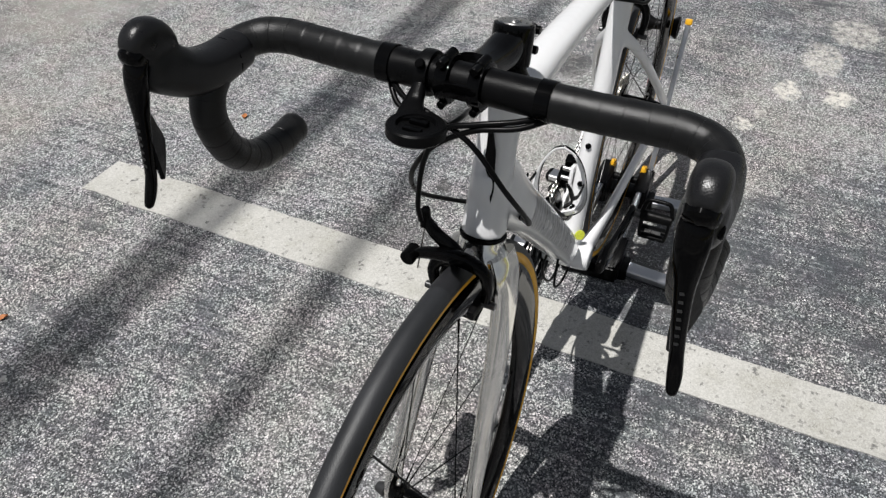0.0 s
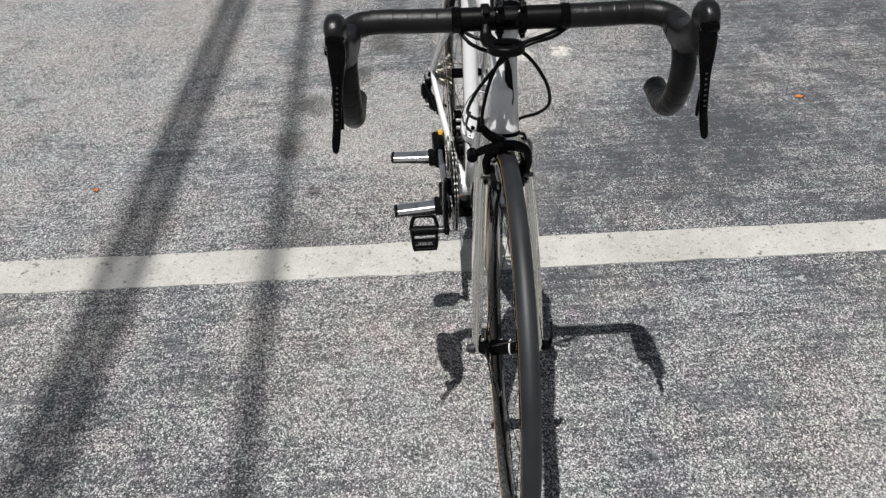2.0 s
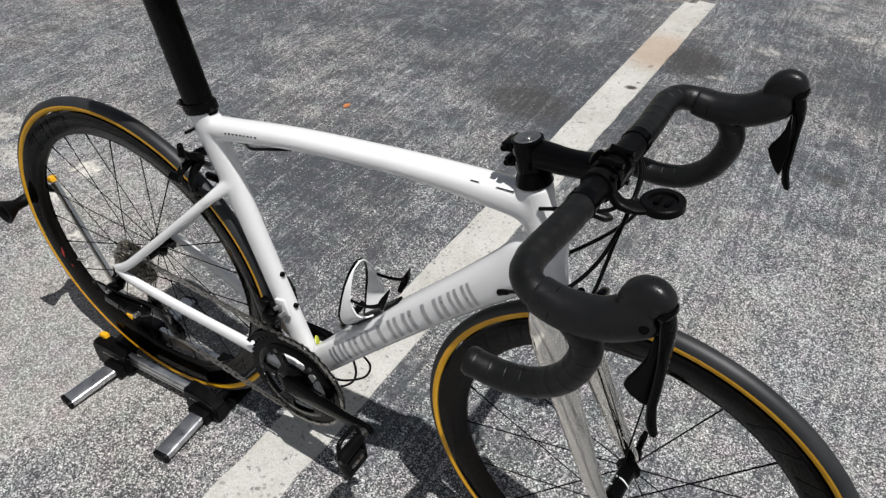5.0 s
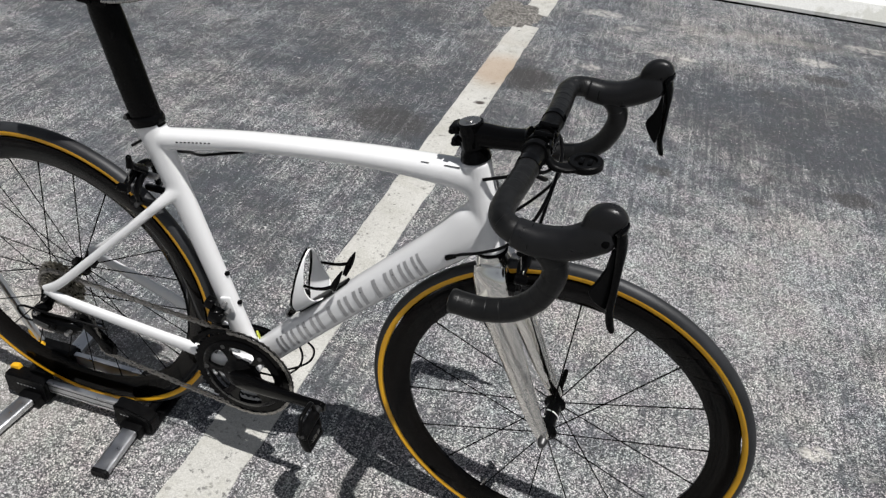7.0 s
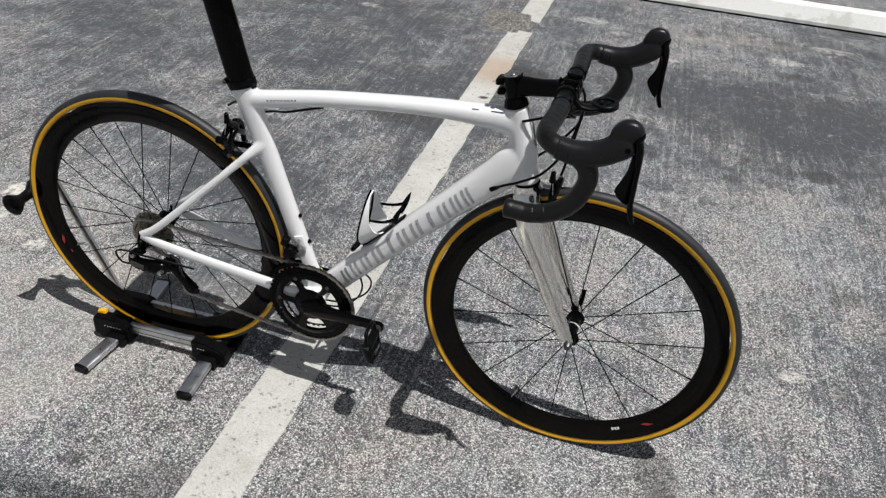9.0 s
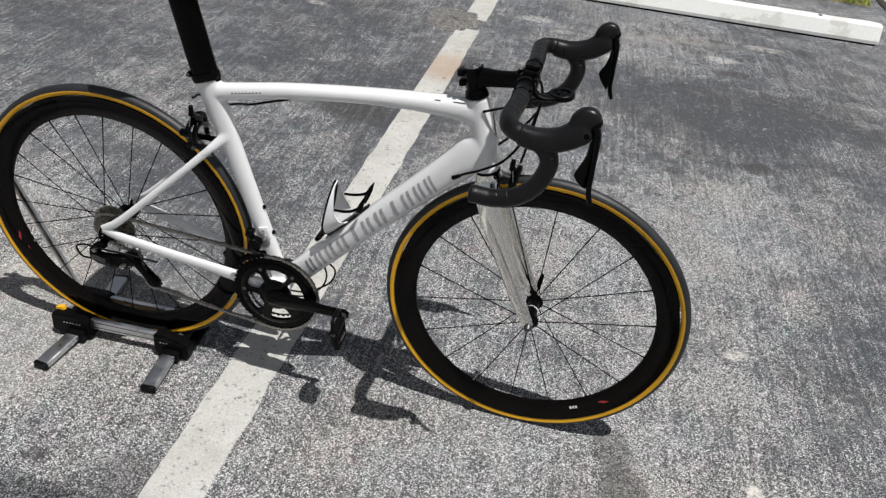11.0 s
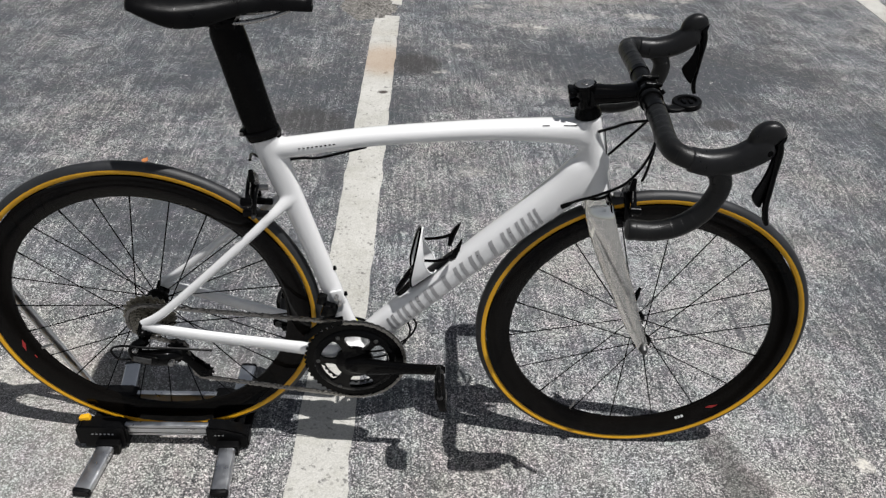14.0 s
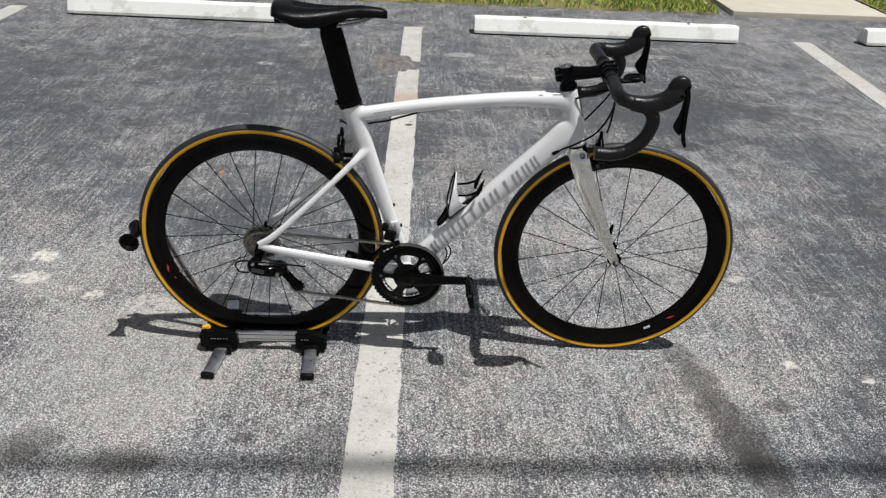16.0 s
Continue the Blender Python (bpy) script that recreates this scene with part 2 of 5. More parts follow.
    crumbs = ramp(nt, noise_node(nt, 38.0, 5.0, 0.75), [(0.40, grey(0.0)), (0.56, grey(0.9))])
    for x, y, r, sq, k in SPLASH:
        col = mixed(nt, calc(nt, "MULTIPLY", spot(nt, tight, x, y, r * 0.92, sq, min(1.0, k * 1.1), 0.65, 1.1), crumbs), col, (0.64, 0.61, 0.55))
    blot = noise_node(nt, 7.0, 6.0, 0.72, (0.7, 1.2, 1))
    col = mixed(nt, ramp(nt, blot, [(0.64, grey(0.0)), (0.72, grey(0.45))]), col, (0.40, 0.39, 0.36))
    oil = noise_node(nt, 4.3, 4.0, 0.6, (1.1, 0.9, 1))
    col = mixed(nt, ramp(nt, oil, [(0.63, grey(0.0)), (0.72, grey(0.45))]), col, (0.036, 0.034, 0.033))
    nt.links.new(col, b.inputs["Base Color"])
    b.inputs["Roughness"].default_value = 0.9
    b.inputs["Specular IOR Level"].default_value = 0.3
    bumped(nt, b, calc(nt, "MULTIPLY", calc(nt, "MULTIPLY_ADD", near2, 0.5, near), open_), -0.5, 0.004)
    return m


def paint_mat():
    """White road paint, dusty, pitted and chipped through to the stone."""
    m, nt, b = node_mat("road_paint")
    tone, near = stones(nt, 170.0)
    tone2, near2 = stones(nt, 420.0)
    chips = noise_node(nt, 26.0, 6.0, 0.74)
    dirt = noise_node(nt, 3.0, 5.0, 0.6)
    rust = noise_node(nt, 2.2, 3.0, 0.5)
    grime = noise_node(nt, 11.0, 6.0, 0.7)
    col = ramp(nt, dirt, [(0.3, (0.36, 0.352, 0.318)), (0.7, (0.56, 0.55, 0.515))])
    col = mixed(nt, ramp(nt, rust, [(0.60, grey(0.0)), (0.75, grey(0.35))]), col, (0.46, 0.36, 0.27))
    col = mixed(nt, ramp(nt, grime, [(0.5, grey(0.0)), (0.68, grey(0.5))]), col, (0.27, 0.26, 0.20))
    col = mixed(nt, 0.30, col, ramp(nt, tone2, [(0.0, (0.24, 0.235, 0.22)), (0.5, (0.46, 0.45, 0.42)), (1.0, (0.72, 0.71, 0.68))]))
    col = mixed(nt, ramp(nt, tone, [(0.0, grey(0.7)), (0.03, grey(0.4)), (0.05, grey(0.0))]), col, (0.20, 0.195, 0.18))
    col = mixed(nt, ramp(nt, chips, [(0.60, grey(0.0)), (0.65, grey(0.85))]), col, (0.10, 0.098, 0.094))
    place = warped(nt, 24.0, 0.03)
    # a dark blob and rusty staining on the line
    col = mixed(nt, spot(nt, place, 0.40, 2.20, 0.16, 1.2, 0.6), col, (0.36, 0.25, 0.16))
    col = mixed(nt, spot(nt, place, 0.398, 1.85, 0.020, 0.8, 1.0), col, (0.05, 0.04, 0.035))
    nt.links.new(col, b.inputs["Base Color"])
    b.inputs["Roughness"].default_value = 0.78
    bumped(nt, b, calc(nt, "MULTIPLY_ADD", near2, 0.5, near), -0.4, 0.003)
    return m


def stop_mat():
    m, nt, b = node_mat("painted_concrete")
    grain, peel = noise_node(nt, 160.0, 3.0, 0.7), noise_node(nt, 4.5, 6.0, 0.66)
    col = ramp(nt, grain, [(0.3, (0.70, 0.70, 0.67)), (0.6, (0.84, 0.84, 0.81))])
    col = mixed(nt, ramp(nt, peel, [(0.57, grey(0.0)), (0.62, grey(0.6))]), col, (0.56, 0.56, 0.50))
    nt.links.new(col, b.inputs["Base Color"])
    b.inputs["Roughness"].default_value = 0.8
    bumped(nt, b, mixed(nt, 0.6, grain, peel), 0.5, 0.004)
    return m


def tyre_mat(name, a, bcol, rough):
    m, nt, b = node_mat(name)
    dust, fine = noise_node(nt, 14.0, 5.0, 0.65), noise_node(nt, 700.0, 2.0, 0.6)
    col = mixed(nt, ramp(nt, dust, [(0.35, grey(0.0)), (0.72, grey(0.8))]), a, bcol)
    nt.links.new(col, b.inputs["Base Color"])
    b.inputs["Roughness"].default_value = rough
    bumped(nt, b, fine, 0.35, 0.0008)
    return m


def tape_mat():
    m, nt, b = node_mat("bar_tape")
    fine, big = noise_node(nt, 1500.0, 2.0, 0.7), noise_node(nt, 35.0, 4.0, 0.6)
    nt.links.new(ramp(nt, big, [(0.3, grey(0.0045)), (0.7, grey(0.0075))]), b.inputs["Base Color"])
    nt.links.new(ramp(nt, big, [(0.3, grey(0.28)), (0.7, grey(0.46))]), b.inputs["Roughness"])
    b.inputs["Specular IOR Level"].default_value = 0.34
    bumped(nt, b, mixed(nt, 0.5, fine, big), 0.35, 0.001)
    return m


ASPHALT, PAINT, STOP = asphalt_mat(), paint_mat(), stop_mat()
WHITE = simple("white_frame_paint", (0.80, 0.80, 0.80), 0.22, vary=0.02, scale=9.0, coat=0.6, rvary=0.05)
CHROME = simple("chrome", (0.93, 0.91, 0.86), 0.12, metal=1.0, vary=0.02, scale=25.0, rvary=0.03)
BLACK = simple("black_alloy", (0.0016, 0.0016, 0.0017), 0.22, vary=0.2, scale=40.0, spec=0.08, rvary=0.06)
GLOSS = simple("black_gloss_paint", (0.0014, 0.0014, 0.0015), 0.07, vary=0.2, scale=30.0, rvary=0.03, spec=0.13)
CARBON = simple("carbon_rim", (0.0030, 0.0024, 0.0019), 0.08, vary=0.25, scale=12.0, rvary=0.03, spec=0.13)
DECAL = simple("gloss_black_decal", (0.0012, 0.0012, 0.0012), 0.05, vary=0.1, spec=0.12, rvary=0.02)
RUBBER = simple("black_rubber", (0.0036, 0.0036, 0.004), 0.42, vary=0.2, scale=60.0, bump=0.3, spec=0.12)
PLASTIC = simple("black_plastic", (0.0028, 0.0028, 0.003), 0.36, vary=0.2, scale=50.0, bump=0.2, spec=0.1)
TAPE = tape_mat()
HOOD = simple("hood_rubber", (0.0085, 0.0085, 0.0092), 0.34, vary=0.15, scale=50.0, bump=0.2, spec=0.34)
CABLE = simple("cable_housing", (0.002, 0.002, 0.0022), 0.35, vary=0.15, spec=0.12)
STEEL = simple("steel", (0.42, 0.41, 0.40), 0.30, metal=1.0, vary=0.15, scale=80.0)
CHAINMAT = simple("chain_steel", (0.27, 0.26, 0.245), 0.32, metal=1.0, vary=0.3, scale=200.0)
COG = simple("sprocket_steel", (0.27, 0.255, 0.22), 0.30, metal=1.0, vary=0.2, scale=120.0)
SPRING = simple("dark_steel", (0.10, 0.10, 0.10), 0.35, metal=0.9, vary=0.2)
ALU = simple("brushed_aluminium", (0.62, 0.63, 0.65), 0.34, metal=1.0, vary=0.08, scale=30.0, bump=0.15)
YELLOW = simple("yellow_plastic", (0.80, 0.42, 0.015), 0.45, vary=0.1)
TREAD = tyre_mat("tyre_tread", (0.012, 0.013, 0.0145), (0.030, 0.031, 0.034), 0.5)
WALL = tyre_mat("tyre_sidewall", (0.84, 0.44, 0.012), (0.72, 0.35, 0.010), 0.5)
SKID = tyre_mat("tyre_label", (0.010, 0.010, 0.011), (0.016, 0.016, 0.018), 0.5)
SILVER = simple("silver_lettering", (0.46, 0.46, 0.47), 0.34, metal=0.5, vary=0.15)
LIME = simple("lime_sticker", (0.55, 0.60, 0.05), 0.45, vary=0.3, scale=300.0)
RED = simple("red_print", (0.32, 0.02, 0.02), 0.4)
PALE = simple("white_print", (0.75, 0.75, 0.75), 0.4)
SADDLE = simple("saddle_cover", (0.003, 0.003, 0.0033), 0.34, vary=0.15, scale=60.0, bump=0.2, spec=0.12)


# ---- shape helpers ----
def part(name, bm, material, parent=None, label="", smooth=True):
    me = bpy.data.meshes.new(name)
    bmesh.ops.recalc_face_normals(bm, faces=bm.faces)
    bm.to_mesh(me)
    bm.free()
    for mt in material if isinstance(material, (list, tuple)) else [material]:
        me.materials.append(mt)
    if smooth:
        me.polygons.foreach_set("use_smooth", [True] * len(me.polygons))
        me.set_sharp_from_angle(angle=radians(38))
    ob = new(name, me)
    if parent is not None:
        ob.parent = parent
    if label:
        ob["label"] = label
    return ob


def thing(name, label, category, **more):
    e = new(name)
    e.empty_display_size = 0.05
    return tagged(e, label, category, **more)


def spline(rows, k=6):
    """Catmull-Rom through rows of any width, k steps to each span."""
    p = np.array(rows, float)
    q = np.vstack([2 * p[0] - p[1], p, 2 * p[-1] - p[-2]])
    out = []
    for i in range(1, len(q) - 2):
        a, b, c, d = q[i - 1:i + 3]
        for j in range(k):
            t = j / k
            out.append(0.5 * (2 * b + (c - a) * t + (2 * a - 5 * b + 4 * c - d) * t * t + (3 * b - a - 3 * c + d) * t ** 3))
    out.append(p[-1])
    return np.array(out)


def ring_loft(bm, rings, closed=False, mat=0):
    """Joins rings of points into a skin, with flat ends."""
    vs = [[bm.verts.new(v) for v in r] for r in rings]
    n = len(vs[0])
    pairs = list(zip(vs, vs[1:])) + ([(vs[-1], vs[0])] if closed else [])
    for a, b in pairs:
        for i in range(n):
            f = bm.faces.new((a[i], a[(i + 1) % n], b[(i + 1) % n], b[i]))
            f.material_index = mat
    if not closed:
        for r in (vs[0], vs[-1]):
            bm.faces.new(r).material_index = mat
    return vs


def tube(bm, rows, n=14, side=(0, 1, 0), power=2.0, mat=0, k=6):
    """A tube along rows of x, y, z, half-width along side, half-depth across; power above 2 squares its section."""
    pts = spline(rows, k) if k > 1 else np.array(rows, float)
    rings = []
    for i, row in enumerate(pts):
        t = Vector(pts[min(i + 1, len(pts) - 1)][:3]) - Vector(pts[max(i - 1, 0)][:3])
        t.normalize()
        s = Vector(side)
        s = (s - t * s.dot(t)).normalized()
        u = t.cross(s)
        c = Vector(row[:3])
        ring = []
        for j in range(n):
            a = 2 * math.pi * j / n
            ca, sa = math.cos(a), math.sin(a)
            ring.append(c + s * row[3] * math.copysign(abs(ca) ** (2 / power), ca) + u * row[4] * math.copysign(abs(sa) ** (2 / power), sa))
        rings.append(ring)
    ring_loft(bm, rings, mat=mat)
    return bm


def cord(bm, pts, r, n=8, k=8, mat=0):
    """A round cord through points, turned as little as it can be."""
    p = spline(pts, k) if k > 1 else np.array(pts, float)
    s, rings = None, []
    for i in range(len(p)):
        t = (Vector(p[min(i + 1, len(p) - 1)]) - Vector(p[max(i - 1, 0)])).normalized()
        if s is None:
            s = t.orthogonal()
        s = (s - t * s.dot(t)).normalized()
        u = t.cross(s)
        rings.append([Vector(p[i]) + (s * math.cos(2 * math.pi * j / n) + u * math.sin(2 * math.pi * j / n)) * r for j in range(n)])
    ring_loft(bm, rings, mat=mat)
    return bm


def turned(bm, profile, centre=(0, 0, 0), n=32, axis=(0, 1, 0), closed=False, mats=None):
    """Turns a profile of (radius, along) about an axis; closed joins its end to its start."""
    ax = Vector(axis).normalized()
    u = ax.orthogonal().normalized()
    if abs(ax.y) > 0.999:
        u = Vector((1, 0, 0))
    v = ax.cross(u)
    c = Vector(centre)
    cols = []
    for j in range(n):
        a = 2 * math.pi * j / n
        d = u * math.cos(a) + v * math.sin(a)
        cols.append([bm.verts.new(c + d * r + ax * h) for r, h in profile])
    m = len(profile)
    for j in range(n):
        a, b = cols[j], cols[(j + 1) % n]
        for i in range(m if closed else m - 1):
            f = bm.faces.new((a[i], a[(i + 1) % m], b[(i + 1) % m], b[i]))
            if mats:
                f.material_index = mats[i]
    if not closed:
        for i in (0, m - 1):
            if profile[i][0] > 1e-6:
                bm.faces.new([cols[j][i] for j in range(n)])
    return bm


def rod(bm, a, b, r, n=12, r2=None, bev=0.0):
    """A round rod from a to b, with eased ends."""
    a, b = Vector(a), Vector(b)
    d = b - a
    l, r2 = d.length, r if r2 is None else r2
    e = bev or min(r, r2) * 0.2
    turned(bm, [(r - e, 0), (r, e), (r2, l - e), (r2 - e, l)], a, n, d)
    return bm


def block(bm, size, m=None, bevel=0.002, taper=1.0):
    """A box with eased edges, at the pose m; taper narrows its top."""
    sx, sy, sz = (s / 2 for s in size)
    made = bmesh.ops.create_cube(bm, size=1.0)["verts"]
    for v in made:
        k = taper if v.co.z > 0 else 1.0
        v.co = Vector((v.co.x * 2 * sx * k, v.co.y * 2 * sy * k, v.co.z * 2 * sz))
    if bevel:
        edges = list({e for v in made for e in v.link_edges})
        res = bmesh.ops.bevel(bm, geom=edges, offset=bevel, segments=2, profile=0.6, affect="EDGES")
        made = list({v for f in res["faces"] for v in f.verts} | {v for v in made if v.is_valid})
    if m is not None:
        bmesh.ops.transform(bm, matrix=m, verts=made)
    return bm


def plate(bm, outline, y0, y1, origin=(0, 0, 0), turn=None):
    """A flat plate of an (x, z) outline between two y planes."""
    o, t = Vector(origin), turn or Matrix.Identity(3)
    a = [bm.verts.new(o + t @ Vector((x, y0, z))) for x, z in outline]
    b = [bm.verts.new(o + t @ Vector((x, y1, z))) for x, z in outline]
    n = len(outline)
    bm.faces.new(a)
    bm.faces.new(b[::-1])
    for i in range(n):
        bm.faces.new((a[i], b[i], b[(i + 1) % n], a[(i + 1) % n]))
    return bm


def gear(bm, centre, r, teeth, y0, y1, r_in):
    """A toothed ring."""
    cx, cz = centre
    n = teeth * 4
    rad = [r - 0.0035, r - 0.0035, r + 0.0005, r + 0.0005]
    rows = [[], [], [], []]
    for j in range(n):
        a = 2 * math.pi * j / n
        c, s = math.cos(a), math.sin(a)
        for row, (rr, y) in zip(rows, ((r_in, y0), (rad[j % 4], y0), (rad[j % 4], y1), (r_in, y1))):
            row.append(bm.verts.new((cx + c * rr, y, cz + s * rr)))
    for p, q in zip(rows, rows[1:] + rows[:1]):
        for j in range(n):
            bm.faces.new((p[j], p[(j + 1) % n], q[(j + 1) % n], q[j]))
    return bm


def bm_new():
    return bmesh.new()

# ---- ground ----
def build_ground():
    bm = bm_new()
    def wavy(x, y):
        d = min(1.0, max(0.0, (math.hypot(x - 0.5, y - 1) - 3.0) / 6.0))
        return -0.02 * d * (0.5 + 0.5 * noise.noise((x * 0.3, y * 0.3, 4)))
    xs = sorted({-400, -120, -50, 50, 120, 400} | {round(-25 + i, 2) for i in range(51)})
    ys = sorted({-400, -120, -50, 50, 120, 400} | {round(-25 + i, 2) for i in range(51)})
    grid = [[bm.verts.new((x, y, wavy(x, y) if abs(x) < 40 and abs(y) < 40 and y < 3.5 and y > -20 else 0.0)) for x in xs] for y in ys]
    for a, b in zip(grid, grid[1:]):
        for i in range(len(xs) - 1):
            bm.faces.new((a[i], a[i + 1], b[i + 1], b[i]))
    return tagged(part("ground", bm, ASPHALT), "worn grey car park asphalt with pale stains", "ground", kind="structure")


def edge_x(y):
    return 0.257 + 0.0262 * y


def line_strip(name, pts_left, width, label, step=0.02, thick=0.0025, seed=0.0):
    """A painted line with ragged edges along a polyline of (x, y)."""
    bm = bm_new()
    p0, p1 = Vector(pts_left[0]), Vector(pts_left[1])
    d = (p1 - p0)
    n = max(2, int(d.length / step))
    d.normalize()
    w = Vector((d.y, -d.x))
    rows = []
    for i in range(n + 1):
        s = (p1 - p0).length * i / n
        e0 = 0.006 * noise.noise((s * 9, seed, 1)) + 0.003 * noise.noise((s * 60, seed, 2))
        e1 = 0.006 * noise.noise((s * 9, seed, 7)) + 0.003 * noise.noise((s * 60, seed, 9))
        end = 0.008 * noise.noise((seed, 3.3, i)) if i in (0, n) else 0
        a, b = p0 + d * (s + end) + w * e0, p0 + d * (s - end) + w * (width + e1)
        rows.append([bm.verts.new((*a, -0.001)), bm.verts.new((*a, thick)), bm.verts.new((*b, thick)), bm.verts.new((*b, -0.001))])
    for a, b in zip(rows, rows[1:]):
        for i in range(3):
            bm.faces.new((a[i], a[i + 1], b[i + 1], b[i]))
    for r in (rows[0], rows[-1]):
        bm.faces.new(r)
    return tagged(part(name, bm, PAINT, smooth=False), label, "road marking", group="parking bay lines", kind="structure")


ground = build_ground()
# the line under the bicycle is broken by a rough repair
line_strip("parking_line_1", [(edge_x(-1.24), -1.24), (edge_x(2.80), 2.80)], 0.128, "worn white painted parking bay line on asphalt", seed=1.0)
line_strip("parking_line_2", [(edge_x(2.98), 2.98), (edge_x(3.855), 3.855)], 0.132, "short end of a white parking bay line", seed=2.0)
line_strip("parking_line_3", [(2.985, -1.2), (3.255, 3.815)], 0.14, "worn white painted parking bay line on asphalt", seed=3.0)
line_strip("parking_line_4", [(-2.62, -1.2), (-2.545, 4.07)], 0.13, "worn white painted parking bay line on asphalt", seed=4.0)


def repair_patch():
    bm = bm_new()
    rng = random.Random(5)
    n, rings = 90, 16
    centre = Vector((0.292, 2.93))
    rows = []
    for k in range(rings + 1):
        f = k / rings
        row = []
        for j in range(n):
            a = 2 * math.pi * j / n
            rad = 1 + 0.36 * noise.noise((math.cos(a) * 1.9, math.sin(a) * 1.9, 8)) + 0.14 * noise.noise((math.cos(a) * 7, math.sin(a) * 7, 2))
            x, y = centre.x + math.cos(a) * 0.165 * rad * f, centre.y + math.sin(a) * 0.20 * rad * f
            z = 0.0060 * (1 - f ** 3) + (0.006 * rng.random() * (1.1 - f) if 0 < k < rings else 0) - (0.002 if k == rings else 0)
            row.append(bm.verts.new((x, y, z)))
        rows.append(row)
    for a, b in zip(rows, rows[1:]):
        for j in range(n):
            bm.faces.new((a[j], a[(j + 1) % n], b[(j + 1) % n], b[j]))
    bmesh.ops.remove_doubles(bm, verts=rows[0], dist=0.001)
    m, nt, b = node_mat("repair_mortar")
    tone, near = stones(nt, 95.0)
    fine, near2 = stones(nt, 330.0)
    col = ramp(nt, tone, [(0.0, (0.06, 0.055, 0.05)), (0.5, (0.17, 0.16, 0.145)), (0.9, (0.30, 0.285, 0.26)), (1.0, (0.5, 0.48, 0.45))])
    col = mixed(nt, 0.5, col, ramp(nt, fine, [(0.0, (0.05, 0.047, 0.043)), (0.6, (0.19, 0.18, 0.165)), (1.0, (0.48, 0.46, 0.43))]))
    col = mixed(nt, ramp(nt, near, [(0.4, grey(0.0)), (0.75, grey(0.8))]), col, (0.04, 0.037, 0.034))
    nt.links.new(col, b.inputs["Base Color"])
    b.inputs["Roughness"].default_value = 0.95
    bumped(nt, b, calc(nt, "MULTIPLY_ADD", near2, 0.4, near), -0.9, 0.012)
    return tagged(part("repair_patch", bm, m, smooth=False), "rough crumbled brown-grey repair in asphalt", "patch", kind="structure")


repair_patch()


# ---- wheel stops ----
def wheel_stop():
    bm = bm_new()
    L, d, h = 1.93, 0.155, 0.115
    prof = [(-d / 2, 0.012), (-d / 2, 0.03), (-d / 2 + 0.035, h - 0.008), (-d / 2 + 0.045, h), (d / 2 - 0.045, h), (d / 2 - 0.035, h - 0.008), (d / 2, 0.03), (d / 2, 0.012)]
    rings = []
    for i in range(41):
        x = -L / 2 + L * i / 40
        k = 0.93 if i in (0, 40) else 1.0
        rings.append([(x, y * k + 0.002 * noise.noise((x * 6, y * 9, 1)), z * (0.98 if i in (0, 40) else 1) + 0.003 * noise.noise((x * 5, y * 30, z * 20)) * (z > 0.03)) for y, z in prof])
    ring_loft(bm, rings)
    ob = part("wheel_stop", bm, STOP, smooth=False)
    # near-black strip beneath the stop, its colour standing in for the shade there
    base = bm_new()
    block(base, (L - 0.03, d - 0.01, 0.018), pose(0, 0, 0.006), 0.003)
    part("base", base, RUBBER, ob, "black strip that stands for the shade under the stop")
    for x in (-0.6, 0.6):
        b = bm_new()
        turned(b, [(0.0, h + 0.006), (0.012, h + 0.004), (0.015, h - 0.004)], (x, 0, 0), 12, (0, 0, 1))
        part("anchor_pin", b, SPRING, ob)
    return tagged(ob, "white painted concrete wheel stop with peeling paint", "wheel stop", group="wheel stops")


stop = wheel_stop()
stop.matrix_basis = pose(1.83, 3.775, 0, 0, 0, -0.6)
copy_thing(stop, pose(-1.085, 3.91, 0, 0, 0, -1.6))
copy_thing(stop, pose(4.76, 3.84, 0, 0, 0, 0.5))


# ---- verge and footpath ----
def verge():
    bm = bm_new()
    rows = []
    for j in range(13):
        row = []
        for i in range(121):
            x = -30 + i * 0.5
            y = 4.64 + j * (0.12 if j < 6 else 2.0) - (0 if j < 6 else 11.3)
            if j == 0:
                y += 0.05 * noise.noise((x * 1.7, 1, 2))
            row.append(bm.verts.new((x, y, (-0.005 if j == 0 else 0.03 + 0.012 * noise.noise((x, y, 3))))))
        rows.append(row)
    for a, b in zip(rows, rows[1:]):
        for i in range(120):
            x = -30 + i * 0.5
            if not (3.0 <= x < 4.5):
                bm.faces.new((a[i], a[i + 1], b[i + 1], b[i]))
    soil = simple("verge_soil", (0.17, 0.15, 0.06), 0.95, vary=0.4, scale=12.0, bump=0.8, fine=200.0)
    return tagged(part("verge", bm, soil), "grass verge soil beside the car park", "verge", kind="structure")


